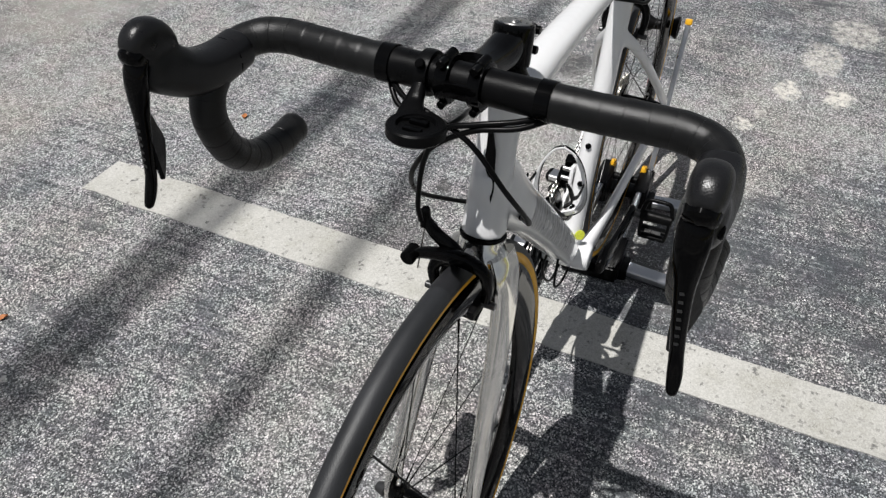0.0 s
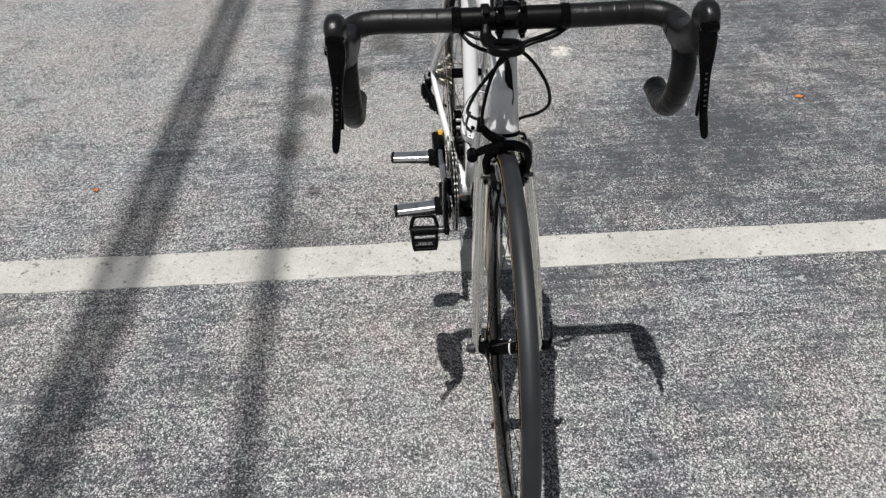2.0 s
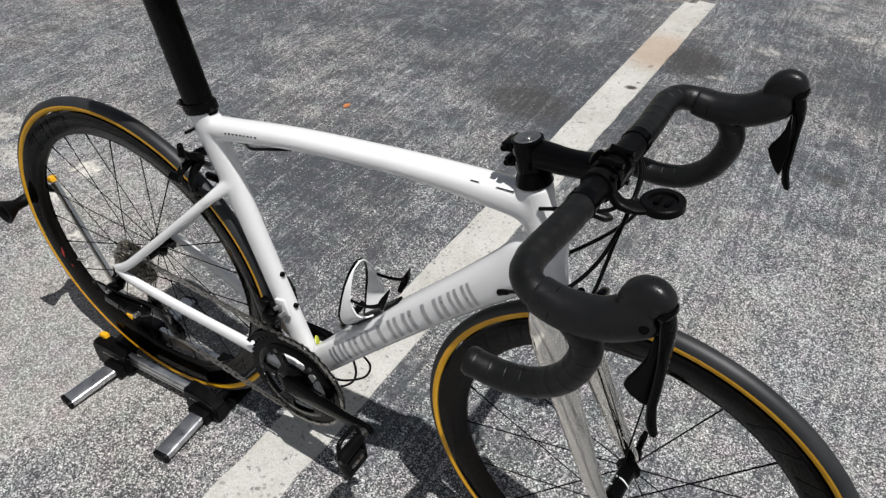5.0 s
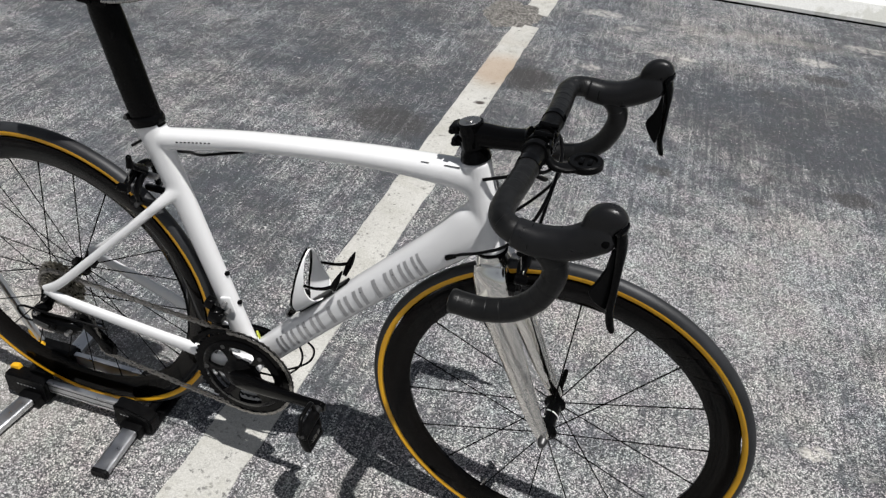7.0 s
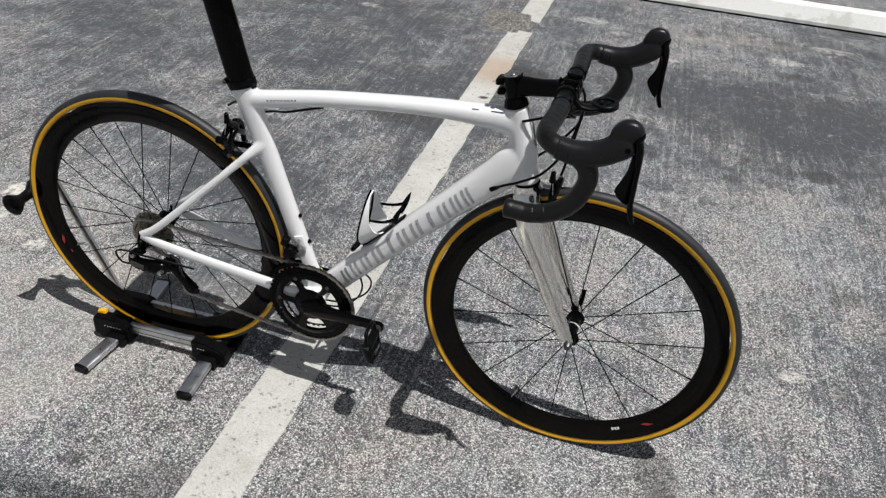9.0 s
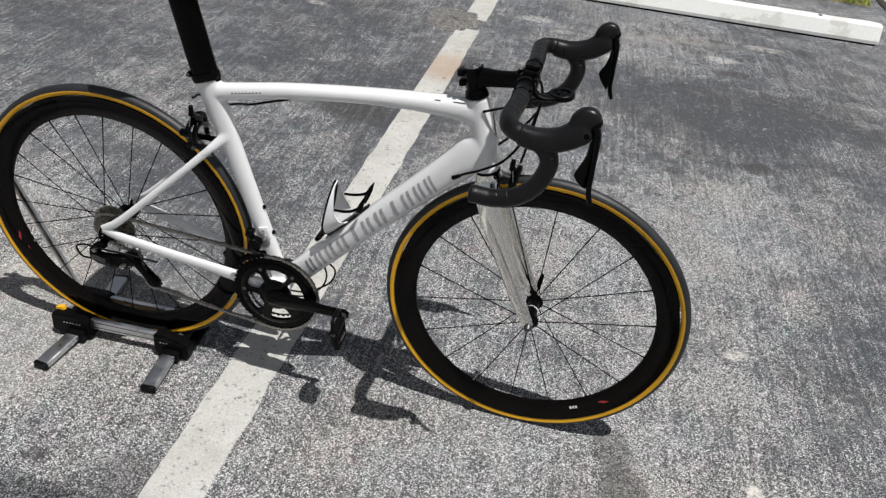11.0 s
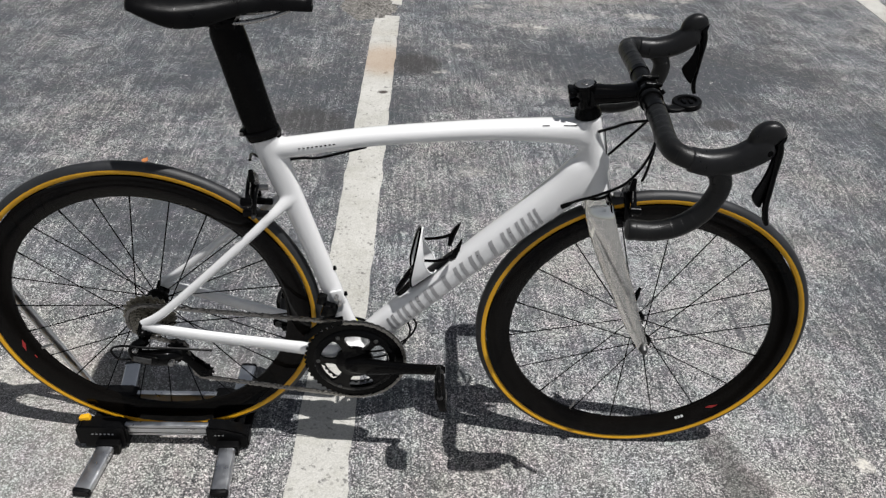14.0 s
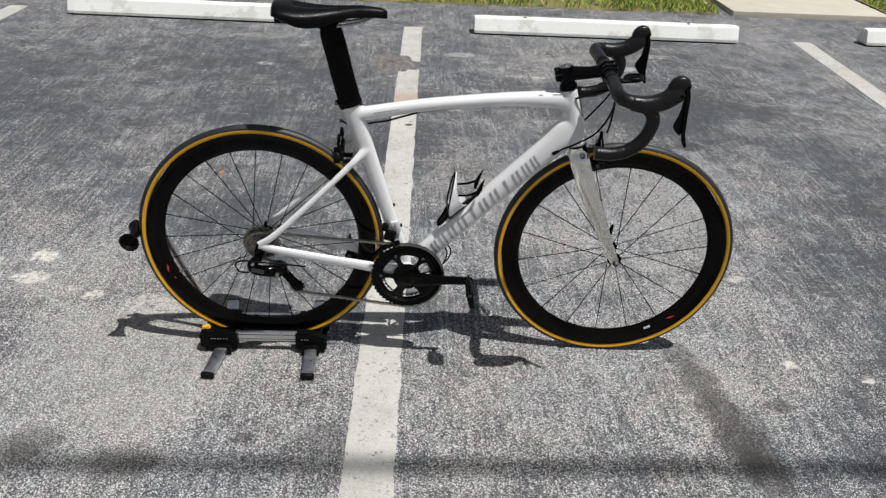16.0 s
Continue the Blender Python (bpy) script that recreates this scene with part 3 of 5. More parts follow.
def grass():
    rng = random.Random(11)
    vs, fs = [], []
    while len(fs) < 44000:
        x, y = rng.uniform(-4.5, 6.5), 4.62 + abs(rng.gauss(0, 0.75)) + 0.05 * noise.noise((len(fs) * 0.01, 0, 0))
        if 2.98 < x < 4.52 or y > 7.5:
            continue
        if noise.noise((x * 2.2, y * 2.2, 5)) < -0.28 and rng.random() < 0.8:
            continue
        a, l, w = rng.uniform(0, 6.283), rng.uniform(0.035, 0.085), rng.uniform(0.003, 0.006)
        dx, dy = math.cos(a), math.sin(a)
        lean = rng.uniform(0.1, 0.8) * l
        z0, k = 0.015, len(vs)
        vs += [(x - dy * w, y + dx * w, z0), (x + dy * w, y - dx * w, z0), (x + dx * lean * 0.4 + dy * w * 0.7, y + dy * lean * 0.4 - dx * w * 0.7, z0 + l * 0.65), (x + dx * lean, y + dy * lean, z0 + l * 0.9)]
        fs += [(k, k + 1, k + 2), (k, k + 2, k + 3)]
    me = bpy.data.meshes.new("grass")
    me.from_pydata(vs, [], fs)
    m, nt, b = node_mat("grass_blades")
    geo = nt.nodes.new("ShaderNodeNewGeometry")
    col = ramp(nt, geo.outputs["Random Per Island"], [(0.0, (0.17, 0.27, 0.04)), (0.45, (0.28, 0.38, 0.06)), (0.75, (0.42, 0.45, 0.09)), (1.0, (0.58, 0.52, 0.20))])
    nt.links.new(col, b.inputs["Base Color"])
    b.inputs["Roughness"].default_value = 0.55
    b.inputs["Transmission Weight"].default_value = 0.0
    me.materials.append(m)
    return tagged(new("grass", me), "sunlit green and straw-coloured lawn grass", "grass", kind="stuff")


def footpath():
    m = simple("footpath_concrete", (0.50, 0.46, 0.38), 0.85, vary=0.1, scale=6.0, bump=0.6, fine=180.0)
    root = None
    for i in range(6):
        bm = bm_new()
        block(bm, (1.30 if i else 1.36, 1.485, 0.10), pose(3.79 - 0.02 * (i == 0), 5.35 + i * 1.5, -0.008), 0.008)
        ob = part("footpath" if root is None else "slab", bm, m, root)
        if root is None:
            root = tagged(ob, "pale beige concrete footpath through the grass", "footpath", kind="structure")
    return root


verge()
grass()
footpath()


# ---- overhead line: cables between poles, whose shadows cross the bays ----
def overhead():
    drop = Vector((SUN.x / SUN.z, SUN.y / SUN.z, 1.0))
    wood = simple("pole_wood", (0.16, 0.12, 0.085), 0.85, vary=0.3, scale=20.0, bump=0.6)
    y_mid = -0.69 + drop.y * 8.1
    for x in (-22.0, 24.0):
        root = thing("utility_pole", "weathered brown wooden utility pole with a crossarm", "utility pole", group="utility poles")
        bm = bm_new()
        rod(bm, (x, y_mid, -0.3), (x, y_mid, 9.2), 0.16, 16, 0.10)
        part("pole", bm, wood, root)
        bm = bm_new()
        block(bm, (0.1, 2.4, 0.12), pose(x + 0.13, y_mid, 7.94), 0.008)
        part("crossarm", bm, wood, root)
    for y, r, z, skew in ((-0.515, 0.023, 8.03, 0.0), (-0.855, 0.027, 8.05, -0.035), (-0.930, 0.027, 8.06, -0.035)):
        bm = bm_new()
        yc = y + drop.y * z
        x_mid = 0.2 + drop.x * z
        cord(bm, [(-22.2 + i * 4.65, yc + skew * (-22.2 + i * 4.65 - x_mid), z) for i in range(11)], r, 10, 2)
        tagged(part("overhead_cable", bm, CABLE), "black bundled overhead cable strung between poles", "cable", group="overhead cables")


overhead()

# ---- the bicycle ----
REAR, FRONT, BB = (-0.0135, 0.3515), (0.980, 0.3370), (0.394, 0.270)
STAY = (-0.008, 0.366)
R_TYRE, R_RIM, R_IN = 0.3395, 0.3165, 0.2715
bike = thing("road_bicycle", "white road bicycle with chrome fork, deep black rims and tan-wall tyres", "bicycle")


def rim_half(r):
    """Half-width of the deep rim at a radius."""
    f = (r - R_IN) / (R_RIM - R_IN)
    return 0.0045 + 0.0085 * math.sin(min(1.0, max(0.0, f)) * 1.75) / math.sin(1.57)


def rim_print(name, wheel, centre, a0, a1, r0, r1, y_sign, material, slant=0.0, label=""):
    """A printed patch that follows the rim's cheek, between two angles and radii."""
    bm = bm_new()
    n = max(2, int(abs(a1 - a0) / 1.5))
    rows = []
    for i in range(n + 1):
        row = []
        for j in range(5):
            r = r0 + (r1 - r0) * j / 4
            a = radians(a0 + (a1 - a0) * i / n + slant * j / 4)
            row.append(bm.verts.new((centre[0] + math.cos(a) * r, y_sign * (rim_half(r) + 0.0006), centre[1] + math.sin(a) * r)))
        rows.append(row)
    for p, q in zip(rows, rows[1:]):
        for j in range(4):
            bm.faces.new((p[j], p[j + 1], q[j + 1], q[j]))
    return part(name, bm, material, wheel, label)


def build_wheel(name, centre, rear, label):
    cx, cz = centre
    c = (cx, 0, cz)
    bm = bm_new()
    rs = [R_IN + (R_RIM - R_IN) * i / 7 for i in range(8)]
    prof = [(r, rim_half(r)) for r in rs] + [(R_RIM - 0.004, 0.009), (R_RIM - 0.004, -0.009)] + [(r, -rim_half(r)) for r in rs[::-1]] + [(R_IN - 0.0035, -0.0025), (R_IN - 0.0035, 0.0025)]
    turned(bm, prof, c, 120, closed=True)
    wheel = part(name, bm, CARBON, bike, label)
    # tyre: sidewalls and tread are two slots of one skin
    bm = bm_new()
    rc, rt = R_TYRE - 0.0132, 0.0132
    prof = []
    for i in range(24):
        a = radians(-128 + 256 * i / 23)
        prof.append((rc + rt * math.cos(a), rt * 0.985 * math.sin(a)))
    turned(bm, prof, c, 140, closed=True, mats=[0 if abs(-128 + 256 * (i + 0.5) / 23) < 83 else 1 for i in range(23)] + [1])
    part("tyre", bm, [TREAD, WALL], wheel, "slick tyre with grey tread and amber sidewalls")
    # hub
    bm = bm_new()
    if rear:
        prof = [(0.006, -0.066), (0.010, -0.064), (0.012, -0.020), (0.026, -0.0185), (0.027, -0.0155), (0.013, -0.012), (0.0125, 0.03), (0.022, 0.034), (0.0225, 0.038), (0.013, 0.045), (0.008, 0.066)]
    else:
        prof = [(0.007, -0.0495), (0.010, -0.046), (0.0125, -0.040), (0.0195, -0.0365), (0.0195, -0.033), (0.0135, -0.029), (0.0125, 0.0), (0.0135, 0.029), (0.0195, 0.033), (0.0195, 0.0365), (0.0125, 0.040), (0.010, 0.046), (0.007, 0.0495)]
    turned(bm, prof, c, 28)
    part("hub", bm, GLOSS, wheel, "black hub")
    if not rear:
        for y in (-0.012, 0.004):
            b = bm_new()
            turned(b, [(0.0126, y), (0.0134, y + 0.0004), (0.0134, y + 0.0018), (0.0126, y + 0.0022)], c, 28, axis=(0.30, 1, 0.22))
            part("stripe", b, PALE, wheel)
    # spokes
    if rear:
        ends = []
        for k in range(12):
            a = radians(30 * k)
            ends.append((a, a + radians(72) * (1 if k % 2 else -1), 0.026, -0.017))
            ends.append((a + radians(15), a + radians(15), 0.0222, 0.036))
    else:
        ends = [(radians(20 * k + 8), radians(20 * k + 8), 0.019, 0.0348 if k % 2 else -0.0348) for k in range(18)]
    for a, ah, rh, y in ends:
        bm = bm_new()
        p = Vector((cx + math.cos(ah) * rh, y, cz + math.sin(ah) * rh))
        q = Vector((cx + math.cos(a) * (R_IN - 0.002), math.copysign(0.001, y), cz + math.sin(a) * (R_IN - 0.002)))
        t = (q - p).normalized()
        tube(bm, [(*(p + t * (q - p).length * f), w, h) for f, w, h in ((0, 0.0011, 0.0011), (0.06, 0.0011, 0.0011), (0.12, 0.0006, 0.0014), (0.9, 0.0006, 0.0014), (0.94, 0.0013, 0.0013), (1.0, 0.0018, 0.0018))], 6, side=(0, 1, 0), k=1)
        part("spoke", bm, BLACK, wheel)
    # valve
    a = radians(-113 if not rear else 205)
    bm = bm_new()
    d = Vector((math.cos(a), 0, math.sin(a)))
    rod(bm, Vector(c) + d * (R_IN - 0.001), Vector(c) + d * (R_IN - 0.03), 0.003, 10, 0.0022)
    part("valve", bm, STEEL, wheel, "thin silver tyre valve")
    # printed marks on the cheeks
    big = (118, 30) if not rear else (112, 292)
    for ys in (-1, 1):
        for base in big:
            for i, (w, sl) in enumerate(((9, -4), (2.6, -4), (7, -4), (6.5, -4))):
                a0 = base + (0, 11.5, 16.5, 26)[i]
                rim_print("rim_logo", wheel, centre, a0, a0 + w, R_IN + 0.008, R_RIM - 0.006, ys, DECAL, sl)
        if rear:
            ra, wa = 197, 206
        else:
            ra, wa = -48, -62
        rim_print("red_mark", wheel, centre, ra, ra + 2.6, R_IN + 0.014, R_IN + 0.022, ys, RED, 3.0, "small red printed mark")
        if rear:
            rim_print("red_mark", wheel, centre, wa, wa + 1.6, R_IN + 0.014, R_IN + 0.016, ys, RED, 0.0, "small red printed mark")
        else:
            for k in range(3):
                rim_print("white_mark", wheel, centre, wa + k * 1.35, wa + k * 1.35 + 1.0, R_IN + 0.010, R_IN + 0.016, ys, PALE)
    # black label on the tyre
    bm = bm_new()
    span = (69, 83) if rear else (97, 106)
    rows = []
    for i in range(9):
        a = radians(span[0] + (span[1] - span[0]) * i / 8)
        row = []
        for j in range(9):
            b = radians(-62 + 124 * j / 8)
            r, y = rc + (rt + 0.0005) * math.cos(b), (rt + 0.0005) * math.sin(b)
            row.append(bm.verts.new((cx + math.cos(a) * r, y, cz + math.sin(a) * r)))
        rows.append(row)
    for p, q in zip(rows, rows[1:]):
        for j in range(8):
            bm.faces.new((p[j], p[j + 1], q[j + 1], q[j]))
    part("tyre_label", bm, SKID, wheel, "black band across the tyre")
    return wheel


front_wheel = build_wheel("front_wheel", FRONT, False, "black carbon deep-section front wheel with radial spokes")
rear_wheel = build_wheel("rear_wheel", REAR, True, "black carbon deep-section rear wheel with crossed spokes")

# cassette on the rear hub
bm = bm_new()
for i, t in enumerate((11, 12, 13, 14, 15, 16, 17, 19, 21, 23, 25)):
    gear(bm, REAR, t * 0.00203 + 0.002, t, -0.0545 + i * 0.0033, -0.0545 + i * 0.0033 + 0.0018, 0.012)
turned(bm, [(0.008, -0.0615), (0.017, -0.061), (0.018, -0.056), (0.012, -0.055)], (REAR[0], 0, REAR[1]), 24)
part("cassette", bm, COG, rear_wheel, "grey steel sprocket cassette")

# ---- frame ----
DT = [(0.425, 0.304, 0.0232, 0.0268), (0.50, 0.385, 0.0242, 0.0278), (0.60, 0.490, 0.0252, 0.0283), (0.70, 0.592, 0.0262, 0.0298), (0.768, 0.660, 0.0250, 0.0345), (0.798, 0.693, 0.0235, 0.0385), (0.814, 0.719, 0.0205, 0.0350), (0.817, 0.744, 0.0160, 0.0270)]


def frame_main():
    bm = bm_new()
    # head tube, waisted
    tube(bm, [(0.795, 0, 0.8165, 0.0215, 0.0225), (0.803, 0, 0.786, 0.0205, 0.0225), (0.816, 0, 0.737, 0.021, 0.0235), (0.829, 0, 0.690, 0.0225, 0.024), (0.8355, 0, 0.6655, 0.0245, 0.0245)], 28, power=2.1)
    tube(bm, [(x, 0, z, w + 0.0006, h + 0.0006) for x, z, w, h in DT], 28, power=2.5)
    # curved top tube
    tube(bm, [(0.252, 0, 0.7275, 0.0165, 0.0185), (0.300, 0, 0.7365, 0.0180, 0.0180), (0.42, 0, 0.759, 0.0190, 0.0160), (0.56, 0, 0.7765, 0.0205, 0.0155), (0.66, 0, 0.7845, 0.0215, 0.0175), (0.735, 0, 0.7865, 0.0228, 0.0212), (0.778, 0, 0.786, 0.0215, 0.0245), (0.802, 0, 0.780, 0.020, 0.030)], 28, power=2.4)
    # seat tube and bottom bracket shell
    tube(bm, [(0.391, 0, 0.278, 0.0185, 0.0225), (0.375, 0, 0.33, 0.0175, 0.0205), (0.347, 0, 0.418, 0.0165, 0.0205), (0.317, 0, 0.512, 0.0165, 0.0205), (0.289, 0, 0.60, 0.0165, 0.0215), (0.265, 0, 0.672, 0.017, 0.0245), (0.249, 0, 0.722, 0.0175, 0.0265), (0.2385, 0, 0.756, 0.018, 0.0275)], 24, power=2.2)
    turned(bm, [(0.0215, -0.042), (0.023, -0.040), (0.0245, -0.025), (0.0245, 0.025), (0.023, 0.040), (0.0215, 0.042)], (BB[0], 0, BB[1]), 28)
    for s in (-1, 1):
        # short stubs that blend the stays into the main frame
        tube(bm, [(0.222, s * 0.0350, 0.583, 0.0055, 0.0060), (0.242, s * 0.029, 0.602, 0.0078, 0.0090), (0.262, s * 0.018, 0.620, 0.0092, 0.0115), (0.282, s * 0.008, 0.638, 0.0090, 0.0130)], 14, power=2.2)
        tube(bm, [(0.285, s * 0.0400, 0.2950, 0.0060, 0.0125), (0.312, s * 0.0365, 0.2885, 0.0088, 0.0165), (0.340, s * 0.032, 0.282, 0.0115, 0.0195), (0.378, s * 0.026, 0.274, 0.013, 0.0215)], 14, power=2.3)
    down = part("frame", bm, WHITE, bike, "glossy white smooth-welded frame with slanted silver print")
    skin = down.modifiers.new("weld", "REMESH")
    skin.mode, skin.voxel_size, skin.use_smooth_shade = "VOXEL", 0.0019, True
    soft = down.modifiers.new("soften", "SMOOTH")
    soft.factor, soft.iterations = 0.5, 34
    for s in (-1, 1):
        bm = bm_new()
        tube(bm, [(STAY[0] - 0.002, s * 0.067, STAY[1] + 0.004, 0.0046, 0.010), (0.03, s * 0.066, 0.398, 0.0066, 0.0088), (0.10, s * 0.058, 0.464, 0.0068, 0.0082), (0.19, s * 0.042, 0.551, 0.0072, 0.0080), (0.245, s * 0.026, 0.604, 0.0070, 0.0088), (0.272, s * 0.008, 0.628, 0.0055, 0.0080)], 14, power=2.2)
        part("seat_stay", bm, WHITE, down)
        bm = bm_new()
        tube(bm, [(STAY[0] - 0.004, s * 0.067, STAY[1] + 0.002, 0.0046, 0.010), (0.028, s * 0.066, 0.356, 0.0066, 0.0118), (0.12, s * 0.058, 0.334, 0.0072, 0.0128), (0.23, s * 0.046, 0.308, 0.0076, 0.0138), (0.31, s * 0.037, 0.289, 0.0088, 0.0165), (0.375, s * 0.026, 0.274, 0.012, 0.020)], 14, power=2.3)
        part("chain_stay", bm, WHITE, down)
    for s in (-1, 1):
        bm = bm_new()
        plate(bm, [(STAY[0] - 0.010, STAY[1] + 0.006), (STAY[0] + 0.016, STAY[1] + 0.004), (REAR[0] + 0.016, REAR[1] - 0.006), (REAR[0] + 0.006, REAR[1] - 0.024), (REAR[0] - 0.010, REAR[1] - 0.022), (REAR[0] - 0.012, REAR[1])], s * 0.063, s * 0.069)
        part("dropout", bm, BLACK, bike, "black dropout plate")
        bm = bm_new()
        rod(bm, (REAR[0], s * 0.066, REAR[1]), (REAR[0], s * 0.079, REAR[1]), 0.0085, 16, 0.0065)
        part("axle_nut", bm, BLACK, bike)
    # lettering bars on both cheeks of the down tube
    rows = spline([(x, z, w, h) for x, z, w, h in DT], 24)
    def on_tube(f, v, s):
        i = f * (len(rows) - 1)
        k = min(int(i), len(rows) - 2)
        x, z, w, h = rows[k] + (rows[k + 1] - rows[k]) * (i - k)
        d = Vector((rows[k + 1][0] - rows[k][0], rows[k + 1][1] - rows[k][1])).normalized()
        a = v * 1.15
        ca, sa = math.cos(a), math.sin(a)
        y = (w + 0.0009) * abs(ca) ** (2 / 2.5)
        o = (h + 0.0009) * math.copysign(abs(sa) ** (2 / 2.5), sa)
        return Vector((x - d.y * o, s * y, z + d.x * o))
    n_let = 11
    f0, f1 = 0.078, 0.500
    step = (f1 - f0) / n_let
    strokes = [[(.24, .46, 0, 1)] if k in (4, 7) else [(.02, .22, 0, 1), (.42, .62, 0, 1)] for k in range(n_let)]
    for s in (-1, 1):
        for k in range(n_let):
            bm = bm_new()
            for u0, u1, v0, v1 in strokes[k]:
                if s > 0:
                    u0, u1 = 0.78 - u1, 0.78 - u0
                grid = []
                for j in range(6):
                    v = v0 + (v1 - v0) * j / 5
                    row = []
                    for i in range(3):
                        u = u0 + (u1 - u0) * i / 2
                        f = f0 + step * (k + u * 1.08 + 0.28 * (v - 0.5))
                        row.append(bm.verts.new(on_tube(f, -0.46 + 0.92 * v, s)))
                    grid.append(row)
                for p, q in zip(grid, grid[1:]):
                    for i in range(2):
                        bm.faces.new((p[i], p[i + 1], q[i + 1], q[i]))
            part("lettering_bar", bm, SILVER, down, "silver-grey slanted print")
    # small dark print on the top tube, head badge
    for s in (-1, 1):
        for i in range(9):
            x = 0.300 + i * 0.0075
            bm = bm_new()
            z = 0.7395 + (x - 0.30) * 0.19
            block(bm, (0.0036, 0.0006, 0.0019), pose(x, s * 0.0182, z, 0, -11, 0), 0)
            part("print", bm, BLACK, bike)
    # thin dark print and a small sticker on the top tube, round sticker by the bottom bracket
    for x0, x1 in ((0.716, 0.728), (0.752, 0.776)):
        bm = bm_new()
        tube(bm, [(x0, -0.0166, 0.8026 + (x0 - 0.72) * 0.06, 0.0009, 0.0005), (x1, -0.0166, 0.8026 + (x1 - 0.72) * 0.06, 0.0009, 0.0005)], 8, k=1)
        part("print", bm, SPRING, down)
    bm = bm_new()
    turned(bm, [(0.0, 0.0006), (0.0036, 0.0004), (0.0040, -0.0006)], (0.691, 0.002, 0.8028), 14, (0.0, 0.1, 1.0))
    part("sticker", bm, YELLOW, down, "small yellow sticker")
    bm = bm_new()
    turned(bm, [(0.0, 0.0010), (0.0085, 0.0008), (0.009, -0.0008)], (0.396, 0.0175, 0.318), 18, (0.75, 0.5, 0.3))
    part("sticker", bm, LIME, down, "round yellow-green sticker")
    bm = bm_new()
    plate(bm, [(0.0, 0.045), (0.004, 0.042), (0.010, 0.02), (0.0135, -0.02), (0.012, -0.034), (0.006, -0.008), (0.0, 0.005)], -0.0006, 0.0006, (0.8395, -0.002, 0.748), (Matrix.Rotation(radians(90), 3, "Z") @ Matrix.Rotation(radians(-14), 3, "X")))
    part("head_badge", bm, GLOSS, down, "dark curved badge")
    # bottle bosses
    for x, z in ((0.352, 0.47), (0.3725, 0.407)):
        bm = bm_new()
        d = Vector((0.93, 0, 0.32))
        p = Vector((x, 0, z)) - d * 0.006
        rod(bm, p, p + d * 0.010, 0.0048, 12)
        part("boss_bolt", bm, BLACK, bike)
    # seat clamp, post, saddle
    bm = bm_new()
    t = Vector((-0.30, 0, 0.954)).normalized()
    p = Vector((0.2372, 0, 0.7575))
    tube(bm, [(*(p - t * 0.006), 0.0205, 0.030), (*(p - t * 0.004), 0.0215, 0.0315), (*(p + t * 0.008), 0.0215, 0.0315), (*(p + t * 0.010), 0.020, 0.030)], 24, k=1, power=2.2)
    block(bm, (0.010, 0.018, 0.011), Matrix.Translation(p + Vector((-0.034, 0, 0.001))) @ pose(0, 0, 0, 0, -17, 0), 0.003)
    clamp = part("seat_clamp", bm, GLOSS, bike, "black seat post clamp")
    bm = bm_new()
    rod(bm, p + Vector((-0.036, -0.012, 0.001)), p + Vector((-0.036, 0.012, 0.001)), 0.0035, 10)
    part("bolt", bm, SPRING, clamp)
    bm = bm_new()
    tube(bm, [(0.2400, 0, 0.748, 0.0160, 0.0295), (0.225, 0, 0.805, 0.0160, 0.0295), (0.207, 0, 0.88, 0.0160, 0.0295), (0.193, 0, 0.937, 0.0160, 0.0285), (0.188, 0, 0.958, 0.014, 0.020)], 24, power=2.2)
    part("seat_post", bm, BLACK, bike, "deep black aero seat post")


def saddle():
    bm = bm_new()
    rows = [(0.056, 0.992, 0.048, 0.014), (0.064, 0.995, 0.066, 0.021), (0.09, 0.992, 0.072, 0.034), (0.125, 0.987, 0.068, 0.047), (0.165, 0.985, 0.052, 0.046), (0.205, 0.986, 0.036, 0.031), (0.25, 0.989, 0.0245, 0.016), (0.29, 0.990, 0.020, 0.0105), (0.318, 0.989, 0.0160, 0.007), (0.330, 0.987, 0.009, 0.004)]
    rings = []
    for x, z, w, h in spline(rows, 5):
        ring = []
        for j in range(28):
            a = 2 * math.pi * j / 28
            ca, sa = math.cos(a), math.sin(a)
            y = w * math.copysign(abs(ca) ** 0.8, ca)
            if sa < 0:
                top = z - h * abs(sa) ** 0.5 * (0.35 + 0.65 * abs(ca) ** 2)
            else:
                top = z + 0.014 * min(1.0, w / 0.022) * sa ** 0.6 - 0.010 * (y / w) ** 4 - (0.006 if abs(y) < 0.006 and 0.1 < x < 0.27 else 0)
            ring.append((x, y, top))
        rings.append(ring)
    ring_loft(bm, rings)
    seat = part("saddle", bm, SADDLE, bike, "black saddle with a cut-out nose")
    for s in (-1, 1):
        bm = bm_new()
        cord(bm, [(0.085, s * 0.02, 0.985), (0.10, s * 0.021, 0.965), (0.14, s * 0.022, 0.957), (0.21, s * 0.022, 0.958), (0.26, s * 0.017, 0.966), (0.305, s * 0.008, 0.982)], 0.0036, 10)
        part("rail", bm, STEEL, seat, "bright saddle rail")
    bm = bm_new()
    block(bm, (0.05, 0.052, 0.018), pose(0.187, 0, 0.957, 0, 4, 0), 0.005)
    rod(bm, (0.187, -0.03, 0.956), (0.187, 0.03, 0.956), 0.006, 12)
    part("rail_clamp", bm, BLACK, seat)
    bm = bm_new()
    block(bm, (0.018, 0.03, 0.026), pose(0.067, 0, 0.972, 0, 10, 0), 0.004)
    part("rear_bumper", bm, PLASTIC, seat)


frame_main()
saddle()


